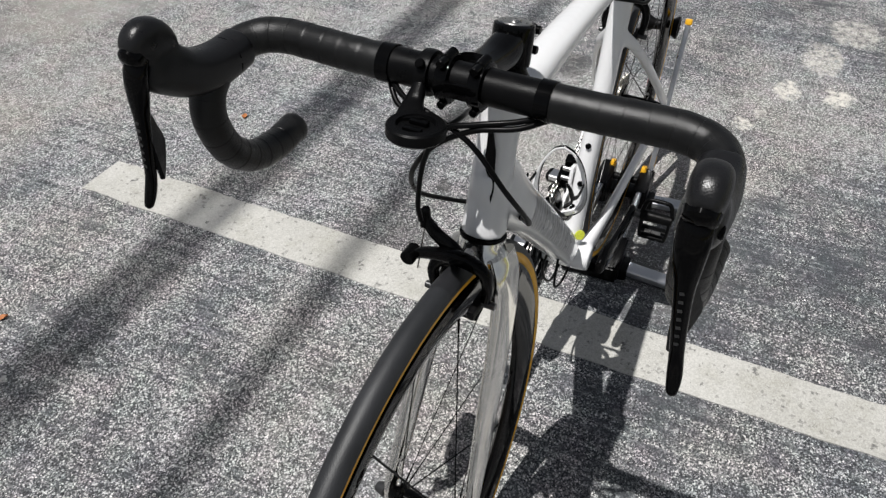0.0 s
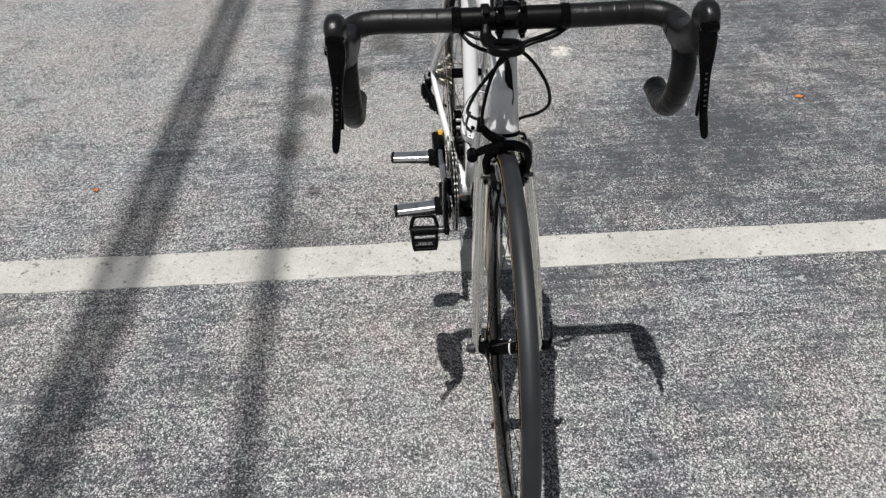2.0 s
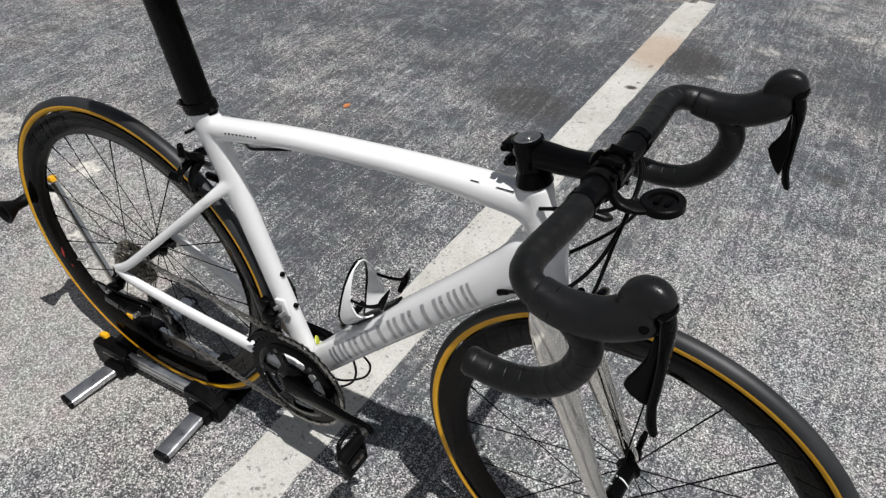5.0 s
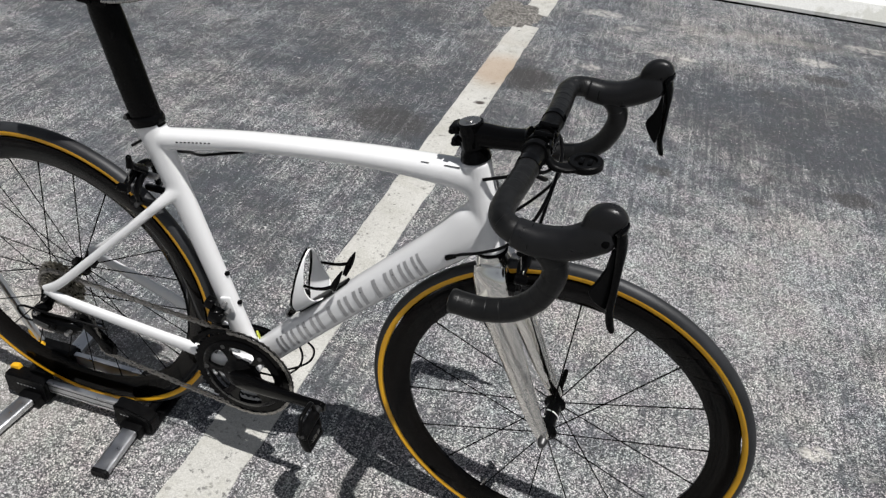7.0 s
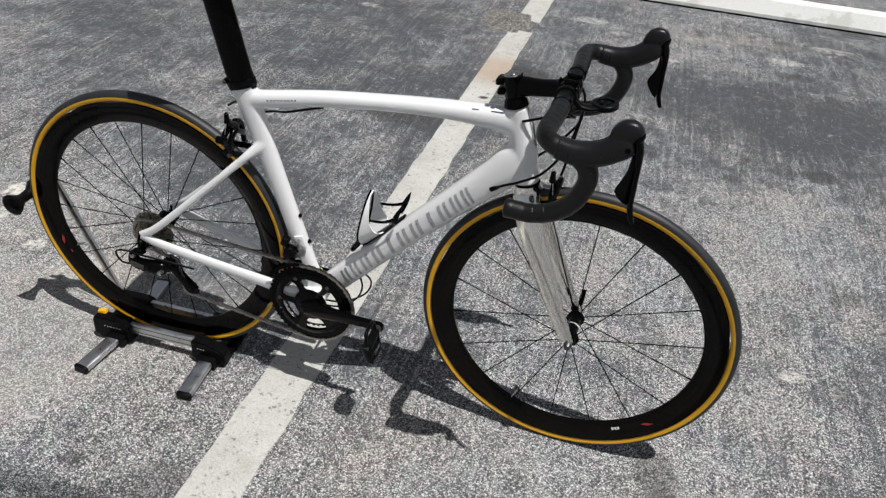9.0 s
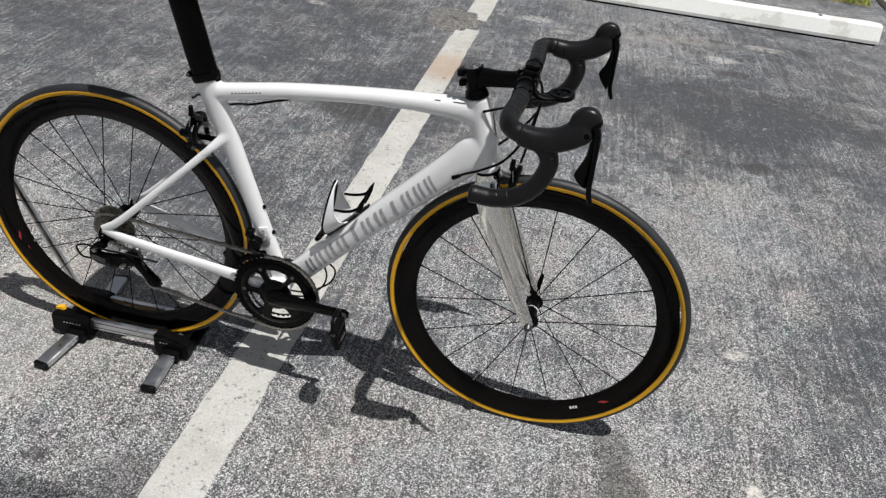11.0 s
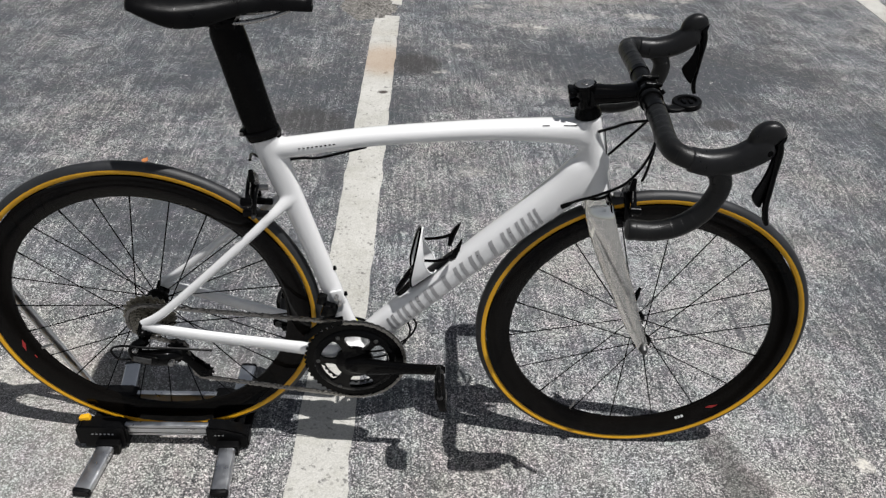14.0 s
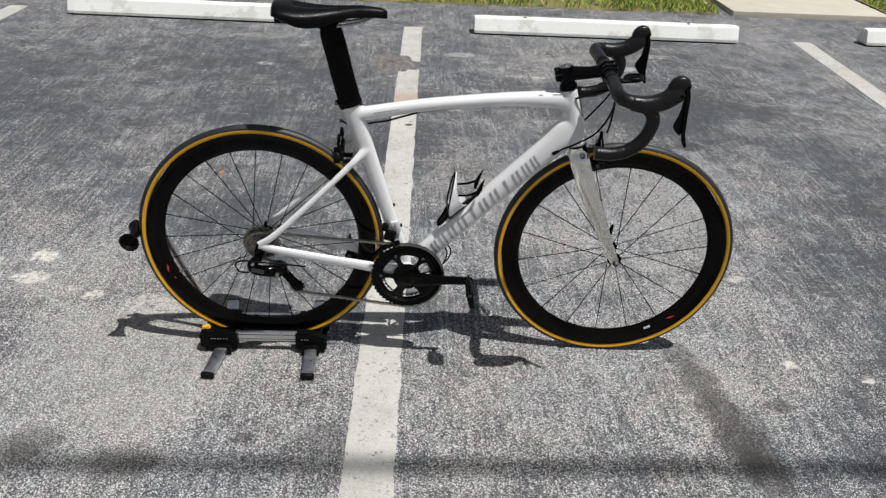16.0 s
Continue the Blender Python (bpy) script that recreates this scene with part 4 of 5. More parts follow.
# ---- fork ----
def fork():
    bm = bm_new()
    tube(bm, [(0.8365, 0, 0.662, 0.0235, 0.0245), (0.839, 0, 0.652, 0.025, 0.0275), (0.8425, 0, 0.640, 0.030, 0.030), (0.846, 0, 0.628, 0.034, 0.027), (0.848, 0, 0.620, 0.030, 0.020)], 28, power=2.3)
    root = part("fork", bm, CHROME, bike, "mirror-chrome fork crown")
    for s in (-1, 1):
        bm = bm_new()
        tube(bm, [(0.8415, s * 0.022, 0.647, 0.0125, 0.027), (0.8465, s * 0.031, 0.627, 0.0122, 0.028), (0.857, s * 0.0365, 0.595, 0.0118, 0.0265), (0.881, s * 0.041, 0.54, 0.0112, 0.0245), (0.912, s * 0.045, 0.475, 0.0105, 0.0215), (0.942, s * 0.0485, 0.408, 0.0095, 0.0175), (0.9635, s * 0.051, 0.366, 0.0082, 0.0145), (0.9755, s * 0.052, 0.344, 0.0070, 0.0125), (0.9795, s * 0.052, 0.330, 0.0055, 0.009)], 24, power=2.0)
        part("fork_blade", bm, CHROME, root, "mirror-chrome aero fork blade")
    bm = bm_new()
    rod(bm, (0.980, -0.0695, 0.337), (0.980, -0.056, 0.337), 0.0065, 16, 0.0095)
    part("skewer_nut", bm, SPRING, root, "dark steel skewer nut")
    bm = bm_new()
    rod(bm, (0.980, 0.057, 0.337), (0.980, 0.071, 0.337), 0.0095, 16, 0.0085)
    tube(bm, [(0.980, 0.068, 0.337, 0.005, 0.006), (0.981, 0.071, 0.352, 0.003, 0.0055), (0.983, 0.071, 0.375, 0.0024, 0.0055), (0.985, 0.069, 0.392, 0.002, 0.0040)], 10)
    part("quick_release_lever", bm, BLACK, root, "black quick-release lever")
    bm = bm_new()
    turned(bm, [(0.0238, -0.0015), (0.0252, -0.001), (0.0252, 0.001), (0.0238, 0.0015)], (0.8362, 0, 0.6635), 32, (-0.256, 0, 0.967))
    part("bearing_seal", bm, BLACK, root, "black headset seal")


fork()


# ---- cockpit ----
BAR_X, BAR_Z = 0.886, 0.868
BAR = [(BAR_X, 0.0, BAR_Z), (BAR_X, 0.10, BAR_Z), (BAR_X - 0.003, 0.158, BAR_Z), (BAR_X - 0.003, 0.184, 0.8678), (0.890, 0.2050, 0.8665), (0.907, 0.2165, 0.8640), (0.932, 0.2190, 0.8590), (0.953, 0.2190, 0.8470), (0.964, 0.2185, 0.826), (0.961, 0.2185, 0.800), (0.946, 0.2190, 0.770), (0.918, 0.2200, 0.746), (0.882, 0.2215, 0.7355), (0.848, 0.2225, 0.736)]


def cockpit():
    up = Vector((-0.256, 0, 0.967))
    base = Vector((0.7950, 0, 0.8165))
    bm = bm_new()
    turned(bm, [(0.0215, 0.0), (0.0235, 0.002), (0.0215, 0.012), (0.0175, 0.019), (0.0175, 0.022)], base, 28, up)
    part("headset_cover", bm, BLACK, bike, "black conical headset cover")
    bm = bm_new()
    p = base + up * 0.021
    turned(bm, [(0.0175, 0), (0.0195, 0.001), (0.0200, 0.004), (0.0200, 0.034), (0.0195, 0.038), (0.016, 0.0395)], p, 28, up)
    a = p + up * 0.020
    tube(bm, [(a.x + 0.002, 0, a.z, 0.0165, 0.0185), (a.x + 0.02, 0, a.z + 0.0015, 0.0160, 0.0175), (a.x + 0.05, 0, a.z + 0.004, 0.0150, 0.0155), (a.x + 0.08, 0, a.z + 0.009, 0.0165, 0.0155), (BAR_X - 0.014, 0, BAR_Z, 0.021, 0.0175)], 22, power=2.6)
    stem = part("stem", bm, GLOSS, bike, "gloss black alloy stem")
    bm = bm_new()
    turned(bm, [(0.0, 0.0425), (0.006, 0.0425), (0.0065, 0.041), (0.0155, 0.0405), (0.0165, 0.0385)], p, 24, up)
    part("top_cap", bm, STEEL, stem, "silver-grey top cap")
    for h in (0.010, 0.029):
        bm = bm_new()
        q = p + up * h + Vector((-0.021, 0, -0.004))
        block(bm, (0.016, 0.026, 0.012), Matrix.Translation(q) @ pose(0, 0, 0, 0, -14, 0), 0.003)
        rod(bm, q + Vector((-0.003, -0.018, 0)), q + Vector((-0.003, 0.018, 0)), 0.0042, 12)
        part("clamp_bolt", bm, BLACK, stem)
    # face plate round the bar
    bm = bm_new()
    for y0 in (-0.0215, 0.0085):
        turned(bm, [(0.0162, y0), (0.0205, y0 + 0.001), (0.0210, y0 + 0.004), (0.0210, y0 + 0.009), (0.0205, y0 + 0.012), (0.0162, y0 + 0.013)], (BAR_X, 0, BAR_Z), 32, closed=True)
    block(bm, (0.005, 0.03, 0.014), pose(BAR_X + 0.018, 0, BAR_Z, 0, 0, 0), 0.001)
    part("face_plate", bm, GLOSS, stem, "black bar clamp face plate")
    for sy in (-0.015, 0.015):
        for sz in (-1, 1):
            bm = bm_new()
            q = Vector((BAR_X + 0.006, sy, BAR_Z + sz * 0.0190))
            rod(bm, q, q + Vector((0.012, 0, 0.001)), 0.0038, 12)
            rod(bm, q + Vector((-0.016, 0, 0)), q, 0.0048, 12)
            part("face_bolt", bm, BLACK, stem)
    # bare bar centre
    bm = bm_new()
    rod(bm, (BAR_X, -0.085, BAR_Z), (BAR_X, 0.085, BAR_Z), 0.0158, 24)
    part("handlebar", bm, PLASTIC, bike, "matt black handlebar centre")
    # taped halves with overlapping wraps
    for s in (-1, 1):
        pts = spline([(x, y, z) for x, y, z in BAR], 14)
        acc, rows, last = 0.0, [], Vector(pts[0])
        for q in pts:
            v = Vector(q)
            acc += (v - last).length
            last = v
            if v.y < 0.068:
                continue
            rows.append((v, acc))
        fine = []
        for (v, d), (w, e) in zip(rows, rows[1:]):
            for i in range(4):
                f = i / 4
                fine.append((v.lerp(w, f), d + (e - d) * f))
        fine.append(rows[-1])
        bm = bm_new()
        out = []
        for v, d in fine:
            ph = (d / 0.0195) % 1.0
            r = 0.0160 + 0.00035 * (1 - ph) + 0.0003 * noise.noise((d * 90, s, 2))
            if d < 0.068 + 0.012:
                r = 0.0163
            out.append((v.x, s * v.y, v.z, r, r))
        e = out[-1]
        out += [(e[0] - 0.004, e[1], e[2], 0.0168, 0.0168), (e[0] - 0.008, e[1], e[2], 0.0150, 0.0150), (e[0] - 0.0095, e[1], e[2], 0.010, 0.010)]
        tube(bm, out, 20, side=(0.05, 0.3, 1.0), k=1)
        tape = part("bar_tape", bm, TAPE, bike, "wrapped black handlebar tape")
        bm = bm_new()
        turned(bm, [(0.0163, s * 0.066), (0.0174, s * 0.0665), (0.0174, s * 0.0785), (0.0165, s * 0.079)], (BAR_X, 0, BAR_Z), 28)
        part("finishing_band", bm, GLOSS, tape, "glossy black finishing tape")


def lever(s):
    """A brake and shift lever: rubber hood with a raised knob, blade, shift paddle."""
    bm = bm_new()
    tube(bm, [(0.912, s * 0.2165, 0.8630, 0.0178, 0.0180), (0.937, s * 0.2185, 0.8598, 0.0186, 0.0194), (0.962, s * 0.2188, 0.8622, 0.0184, 0.0206), (0.984, s * 0.2190, 0.8702, 0.0174, 0.0212), (1.001, s * 0.2192, 0.8820, 0.0164, 0.0222), (1.015, s * 0.2195, 0.8920, 0.0150, 0.0210), (1.024, s * 0.2198, 0.8980, 0.0105, 0.0140)], 24, power=2.4)
    tube(bm, [(0.996, s * 0.2186, 0.8930, 0.0080, 0.0080), (1.000, s * 0.2188, 0.9020, 0.0115, 0.0135), (1.007, s * 0.2191, 0.9100, 0.0130, 0.0170), (1.016, s * 0.2194, 0.9140, 0.0132, 0.0182), (1.025, s * 0.2199, 0.9118, 0.0122, 0.0162), (1.033, s * 0.2203, 0.9075, 0.0092, 0.0105)], 24, power=2.8)
    root = part("brake_hood", bm, HOOD, bike, "black rubber brake hood with a raised knob")
    skin = root.modifiers.new("skin", "REMESH")
    skin.mode, skin.voxel_size, skin.use_smooth_shade = "VOXEL", 0.0018, True
    soft = root.modifiers.new("soften", "SMOOTH")
    soft.factor, soft.iterations = 0.5, 14
    bm = bm_new()
    turned(bm, [(0.0, 0.006), (0.0080, 0.005), (0.0112, 0.002), (0.0120, -0.004)], (1.0325, s * 0.2198, 0.9050), 20, (1, 0, -0.5))
    part("nose_cap", bm, GLOSS, root, "glossy black nose cap")
    bm = bm_new()
    spine = [(1.022, s * 0.2185, 0.906, 0.0080, 0.0050), (1.0310, s * 0.2188, 0.900, 0.0108, 0.0066), (1.0350, s * 0.2192, 0.888, 0.0112, 0.0074), (1.0370, s * 0.2202, 0.872, 0.0096, 0.0070), (1.0385, s * 0.2222, 0.850, 0.0068, 0.0056), (1.0400, s * 0.2255, 0.820, 0.0056, 0.0050), (1.0410, s * 0.2285, 0.797, 0.0052, 0.0047), (1.0445, s * 0.2312, 0.780, 0.0054, 0.0049), (1.0490, s * 0.2325, 0.769, 0.0042, 0.0040), (1.0500, s * 0.2327, 0.766, 0.0022, 0.0022)]
    tube(bm, spine, 18, power=2.15)
    part("brake_lever", bm, GLOSS, root, "gloss black brake lever blade")
    bm = bm_new()
    plate(bm, [(-0.006, 0.872), (-0.0015, 0.845), (0.0005, 0.815), (-0.002, 0.795), (-0.0035, 0.780), (-0.012, 0.785), (-0.023, 0.796), (-0.029, 0.806), (-0.027, 0.815), (-0.019, 0.826), (-0.013, 0.842), (-0.012, 0.868)], -0.0022, 0.0022, (1.0385, s * 0.2205, 0.010), Matrix.Rotation(-s * radians(28), 3, "Z"))
    bmesh.ops.bevel(bm, geom=bm.edges[:], offset=0.0008, segments=1, affect="EDGES")
    part("shift_paddle", bm, PLASTIC, root, "black shift paddle")
    # unreadable maker's print down the blade
    fine = spline(spine, 8)
    for i in range(7):
        z = 0.853 - i * 0.0072
        x, y, _, _, deep = fine[int(np.argmin(np.abs(fine[:, 2] - z)))]
        bm = bm_new()
        block(bm, (0.0005, 0.0030, 0.0024), pose(x + deep, y, z, 16 * s, -3, 0), 0)
        part("print", bm, SPRING, root)
    bm = bm_new()
    rod(bm, (1.019, s * 0.2080, 0.888), (1.019, s * 0.2350, 0.888), 0.0048, 12)
    part("pivot", bm, BLACK, root)
    bm = bm_new()
    cord(bm, [(0.9330, s * 0.2180 + math.cos(a) * 0.0184, 0.8600 + math.sin(a) * 0.0188) for a in np.linspace(0.2, 6.2, 20)], 0.0006, 6, 2)
    part("hood_edge", bm, GLOSS, root)


cockpit()
lever(-1)
lever(1)
for ob in bike.children:
    if ob.name.startswith("brake_hood"):
        for o in (ob, *ob.children_recursive):
            o.data.transform(Matrix.Translation((-0.004, 0, 0)))


def computer_mount():
    bm = bm_new()
    turned(bm, [(0.0162, -0.040), (0.0195, -0.0395), (0.0200, -0.037), (0.0200, -0.031), (0.0195, -0.0285), (0.0162, -0.028)], (BAR_X, 0, BAR_Z), 28, closed=True)
    tube(bm, [(BAR_X + 0.016, -0.034, BAR_Z - 0.004, 0.006, 0.0065), (BAR_X + 0.028, -0.034, BAR_Z - 0.013, 0.0085, 0.0055), (BAR_X + 0.044, -0.029, BAR_Z - 0.0145, 0.012, 0.0046), (BAR_X + 0.058, -0.020, BAR_Z - 0.0130, 0.014, 0.0046)], 16, power=2.6)
    c = (BAR_X + 0.067, -0.0115, BAR_Z - 0.0115)
    turned(bm, [(0.0, -0.006), (0.0225, -0.006), (0.0245, -0.004), (0.0245, 0.004), (0.023, 0.0055), (0.0165, 0.0055), (0.0155, 0.0015), (0.0, 0.0015)], c, 32, (-0.12, 0, 1))
    root = part("computer_mount", bm, PLASTIC, bike, "black out-front computer mount, empty")
    bm = bm_new()
    for dx, dy in ((-0.006, 0), (0.006, 0)):
        block(bm, (0.006, 0.016, 0.0035), pose(c[0] + dx, c[1], c[2] + 0.003, 0, -4, 0), 0.001)
    part("lug", bm, BLACK, root)
    bm = bm_new()
    rod(bm, (BAR_X + 0.010, -0.034, BAR_Z + 0.010), (BAR_X + 0.018, -0.034, BAR_Z + 0.018), 0.0042, 12)
    part("bolt", bm, BLACK, root)


computer_mount()


def cables():
    # front brake, two gear cables into the down tube, rear brake along the top tube
    runs = [
        [(0.890, 0.072, 0.856), (0.905, 0.046, 0.852), (0.914, 0.016, 0.847), (0.917, -0.012, 0.836), (0.912, -0.032, 0.795), (0.905, -0.042, 0.742), (0.900, -0.042, 0.715)],
        [(0.890, -0.072, 0.856), (0.904, -0.052, 0.850), (0.913, -0.022, 0.845), (0.916, 0.014, 0.828), (0.910, 0.044, 0.785), (0.880, 0.058, 0.735), (0.845, 0.050, 0.700), (0.810, 0.034, 0.674), (0.785, 0.026, 0.655)],
        [(0.891, 0.074, 0.854), (0.907, 0.050, 0.848), (0.915, 0.014, 0.841), (0.914, -0.022, 0.815), (0.900, -0.050, 0.770), (0.868, -0.060, 0.722), (0.828, -0.048, 0.688), (0.795, -0.032, 0.664), (0.776, -0.027, 0.650)],
        [(0.890, -0.074, 0.854), (0.903, -0.060, 0.842), (0.905, -0.040, 0.832), (0.890, -0.022, 0.822), (0.862, -0.018, 0.815), (0.835, -0.021, 0.806), (0.812, -0.019, 0.796)],
    ]
    for pts in runs:
        bm = bm_new()
        cord(bm, pts, 0.0026, 10, 10)
        part("cable", bm, CABLE, bike, "black cable housing")
    for s, end in ((-1, (0.776, -0.0265, 0.650)), (1, (0.785, 0.0255, 0.655))):
        bm = bm_new()
        e = Vector(end)
        d = Vector((0.8, s * 0.25, 0.55)).normalized()
        rod(bm, e - d * 0.008, e + d * 0.011, 0.0052, 12, 0.0036)
        part("cable_stop", bm, BLACK, bike)
    # rear brake cable below the top tube's end
    bm = bm_new()
    cord(bm, [(0.415, -0.006, 0.742), (0.37, -0.006, 0.728), (0.33, 0.000, 0.713), (0.295, 0.022, 0.699), (0.262, 0.036, 0.686), (0.225, 0.036, 0.688), (0.210, 0.02, 0.705), (0.214, -0.02, 0.715)], 0.0026, 10, 8)
    part("cable", bm, CABLE, bike, "black cable housing")
    # loops under the bottom bracket
    for y, d in ((-0.010, 0.0), (0.008, 0.012)):
        bm = bm_new()
        cord(bm, [(0.497, y, 0.352), (0.505 + d, y * 1.4, 0.325), (0.492 + d, y * 1.2, 0.288), (0.455, y, 0.252), (0.415, y, 0.244), (0.39, y, 0.246)], 0.0022, 8, 8)
        part("cable", bm, CABLE, bike, "black cable housing")


cables()


def caliper(name, origin, forward, cable_side):
    """A dual-pivot rim brake seen from outside the frame; local x looks away from the fork or stay."""
    ox, oy, oz = origin
    f = forward
    bm = bm_new()
    def P(a, y, z):
        return (ox + f * a, oy + y, oz + z)
    tube(bm, [(*P(0.012, cable_side * 0.052, 0.000), 0.0045, 0.0055), (*P(0.013, cable_side * 0.032, 0.010), 0.0055, 0.0062), (*P(0.014, 0.0, 0.016), 0.0065, 0.0080), (*P(0.013, -cable_side * 0.025, 0.008), 0.0058, 0.0070), (*P(0.011, -cable_side * 0.032, -0.012), 0.0052, 0.0058), (*P(0.008, -cable_side * 0.029, -0.036), 0.0048, 0.0055)], 16, side=(1, 0, 0.02), power=3.0, k=4)
    ob = part(name, bm, GLOSS, bike, "black dual-pivot caliper brake")
    bm = bm_new()
    tube(bm, [(*P(0.004, cable_side * 0.040, 0.044), 0.0050, 0.0055), (*P(0.005, cable_side * 0.028, 0.030), 0.0055, 0.0070), (*P(0.005, cable_side * 0.006, 0.012), 0.0060, 0.0085), (*P(0.005, cable_side * 0.024, -0.002), 0.0056, 0.0070), (*P(0.006, cable_side * 0.032, -0.018), 0.0052, 0.0060), (*P(0.007, cable_side * 0.029, -0.036), 0.0048, 0.0058)], 16, side=(1, 0, 0.02), power=2.6)
    part("caliper_arm", bm, GLOSS, ob)
    for s in (-1, 1):
        bm = bm_new()
        block(bm, (0.048, 0.009, 0.012), pose(ox + f * 0.006, oy + s * 0.0215, oz - 0.043), 0.003)
        part("brake_pad", bm, RUBBER, ob, "black brake pad")
        bm = bm_new()
        rod(bm, P(0.008, s * 0.024, -0.041), P(0.008, s * 0.040, -0.041), 0.0042, 10)
        part("pad_bolt", bm, SPRING, ob)
    bm = bm_new()
    rod(bm, P(-0.016, 0, 0.0), P(0.024, 0, 0.0), 0.0055, 14)
    part("pivot_bolt", bm, STEEL, ob)
    bm = bm_new()
    rod(bm, P(0.004, cable_side * 0.040, 0.036), P(0.004, cable_side * 0.040, 0.058), 0.0064, 12, 0.0046)
    part("barrel_adjuster", bm, BLACK, ob)
    bm = bm_new()
    rod(bm, P(0.004, cable_side * 0.053, 0.001), P(0.024, cable_side * 0.053, 0.001), 0.0082, 16)
    part("cable_clamp", bm, BLACK, ob)
    bm = bm_new()
    rod(bm, P(0.005, cable_side * 0.040, 0.04), P(0.014, cable_side * 0.046, -0.016), 0.0008, 6)
    part("brake_wire", bm, STEEL, ob)


caliper("front_brake", (0.884, 0.0, 0.662), 1, -1)
caliper("rear_brake", (0.222, 0.0, 0.648), -1, -1)


# ---- drivetrain ----
def crankset():
    cx, cz = BB
    bm = bm_new()
    gear(bm, BB, 0.1025, 50, -0.0485, -0.0455, 0.0805)
    big = part("chainring", bm, BLACK, bike, "black toothed outer chainring")
    bm = bm_new()
    # spider: hub disc, ring carrier and the webs between five openings, the widest one under the crank arm
    prof = [(0.0, -0.060), (0.016, -0.060), (0.022, -0.056), (0.034, -0.0545), (0.039, -0.0535), (0.040, -0.0475), (0.0, -0.044)]
    turned(bm, prof, (cx, 0, cz), 40)
    turned(bm, [(0.0700, -0.0525), (0.0715, -0.0545), (0.080, -0.0535), (0.0845, -0.0500), (0.0845, -0.0465), (0.0700, -0.0465)], (cx, 0, cz), 60, closed=True)
    webs = ((48, 61), (109, 124), (172, 184), (232, 259), (307, 360))
    for a0, a1 in webs:
        mid, half = radians((a0 + a1) / 2), (a1 - a0) / 2
        n = max(2, int(half / 6))
        rows = []
        for r, more in ((0.036, 9), (0.042, 3.5), (0.048, 0.5), (0.056, 0), (0.064, 0.5), (0.069, 3), (0.0725, 7)):
            angles = [mid + radians((half + more) * (2 * i / n - 1)) for i in range(n + 1)]
            rows.append([(cx + math.cos(t) * r, -0.0538, cz + math.sin(t) * r) for t in angles] + [(cx + math.cos(t) * r, -0.0475, cz + math.sin(t) * r) for t in angles[::-1]])
        ring_loft(bm, rows)
    part("spider", bm, GLOSS, big, "gloss black chainring spider")
    for k in (54.5, 116.5, 178, 245.5):
        a = radians(k)
        bm = bm_new()
        rod(bm, (cx + math.cos(a) * 0.074, -0.0560, cz + math.sin(a) * 0.074), (cx + math.cos(a) * 0.074, -0.053, cz + math.sin(a) * 0.074), 0.0045, 12)
        part("ring_bolt", bm, SPRING, big)
    bm = bm_new()
    gear(bm, BB, 0.0705, 34, -0.0405, -0.038, 0.0645)
    part("inner_chainring", bm, SPRING, bike, "steel inner chainring")
    for s, d in ((-1, 1), (1, -1)):
        bm = bm_new()
        L = 0.1725
        tube(bm, [(cx - d * 0.018, s * 0.0615, cz, 0.0065, 0.012), (cx - d * 0.008, s * 0.0625, cz, 0.0085, 0.0175), (cx + d * 0.02, s * 0.0645, cz, 0.0088, 0.0215), (cx + d * 0.06, s * 0.068, cz - 0.0005, 0.0078, 0.0178), (cx + d * 0.12, s * 0.0725, cz - 0.001, 0.0068, 0.0130), (cx + d * 0.16, s * 0.0745, cz - 0.0015, 0.0068, 0.0125), (cx + d * (L + 0.004), s * 0.0750, cz - 0.002, 0.0068, 0.0120), (cx + d * (L + 0.012), s * 0.0750, cz - 0.002, 0.005, 0.0065)], 16, power=2.6)
        arm = part("crank_arm", bm, GLOSS, bike, "gloss black crank arm")
        bm = bm_new()
        rod(bm, (cx, s * 0.058, cz), (cx, s * 0.0725, cz), 0.0095, 16)
        part("crank_cap", bm, BLACK, arm)
        px, pz = cx + d * L, cz - 0.002
        bm = bm_new()
        rod(bm, (px, s * 0.0805, pz), (px, s * 0.1530, pz), 0.0075, 14, 0.0065)
        rod(bm, (px, s * 0.0680, pz), (px, s * 0.0840, pz), 0.0088, 12)
        part("pedal_axle", bm, SPRING, arm, "steel pedal axle")
        # pedal body hangs heel-down from the axle
        turn = Matrix.Rotation(radians(-8), 3, "Y")
        bm = bm_new()
        o = Vector((px, s * 0.122, pz))
        def Q(a, y, z):
            return tuple(o + turn @ Vector((a, y, z)))
        rod(bm, Q(0, -0.030, 0), Q(0, 0.030, 0), 0.0115, 16, 0.0100)
        for y in (-0.0255, 0.0255):
            tube(bm, [(*Q(0, y, 0.004), 0.0035, 0.0100), (*Q(0, y, -0.024), 0.0038, 0.0085), (*Q(0.001, y * 0.9, -0.041), 0.0038, 0.0075)], 12, power=3.0, k=3)
        tube(bm, [(*Q(0.001, -0.025, -0.041), 0.0075, 0.0045), (*Q(0.001, 0.025, -0.041), 0.0075, 0.0045)], 12, side=(1, 0, 0), power=3.0, k=1)
        tube(bm, [(*Q(0, -0.025, -0.026), 0.0085, 0.0050), (*Q(0, 0.025, -0.026), 0.0085, 0.0050)], 12, side=(1, 0, 0), power=3.0, k=1)
        part("pedal", bm, PLASTIC, arm, "black clipless pedal hanging edge-down")
        bm = bm_new()
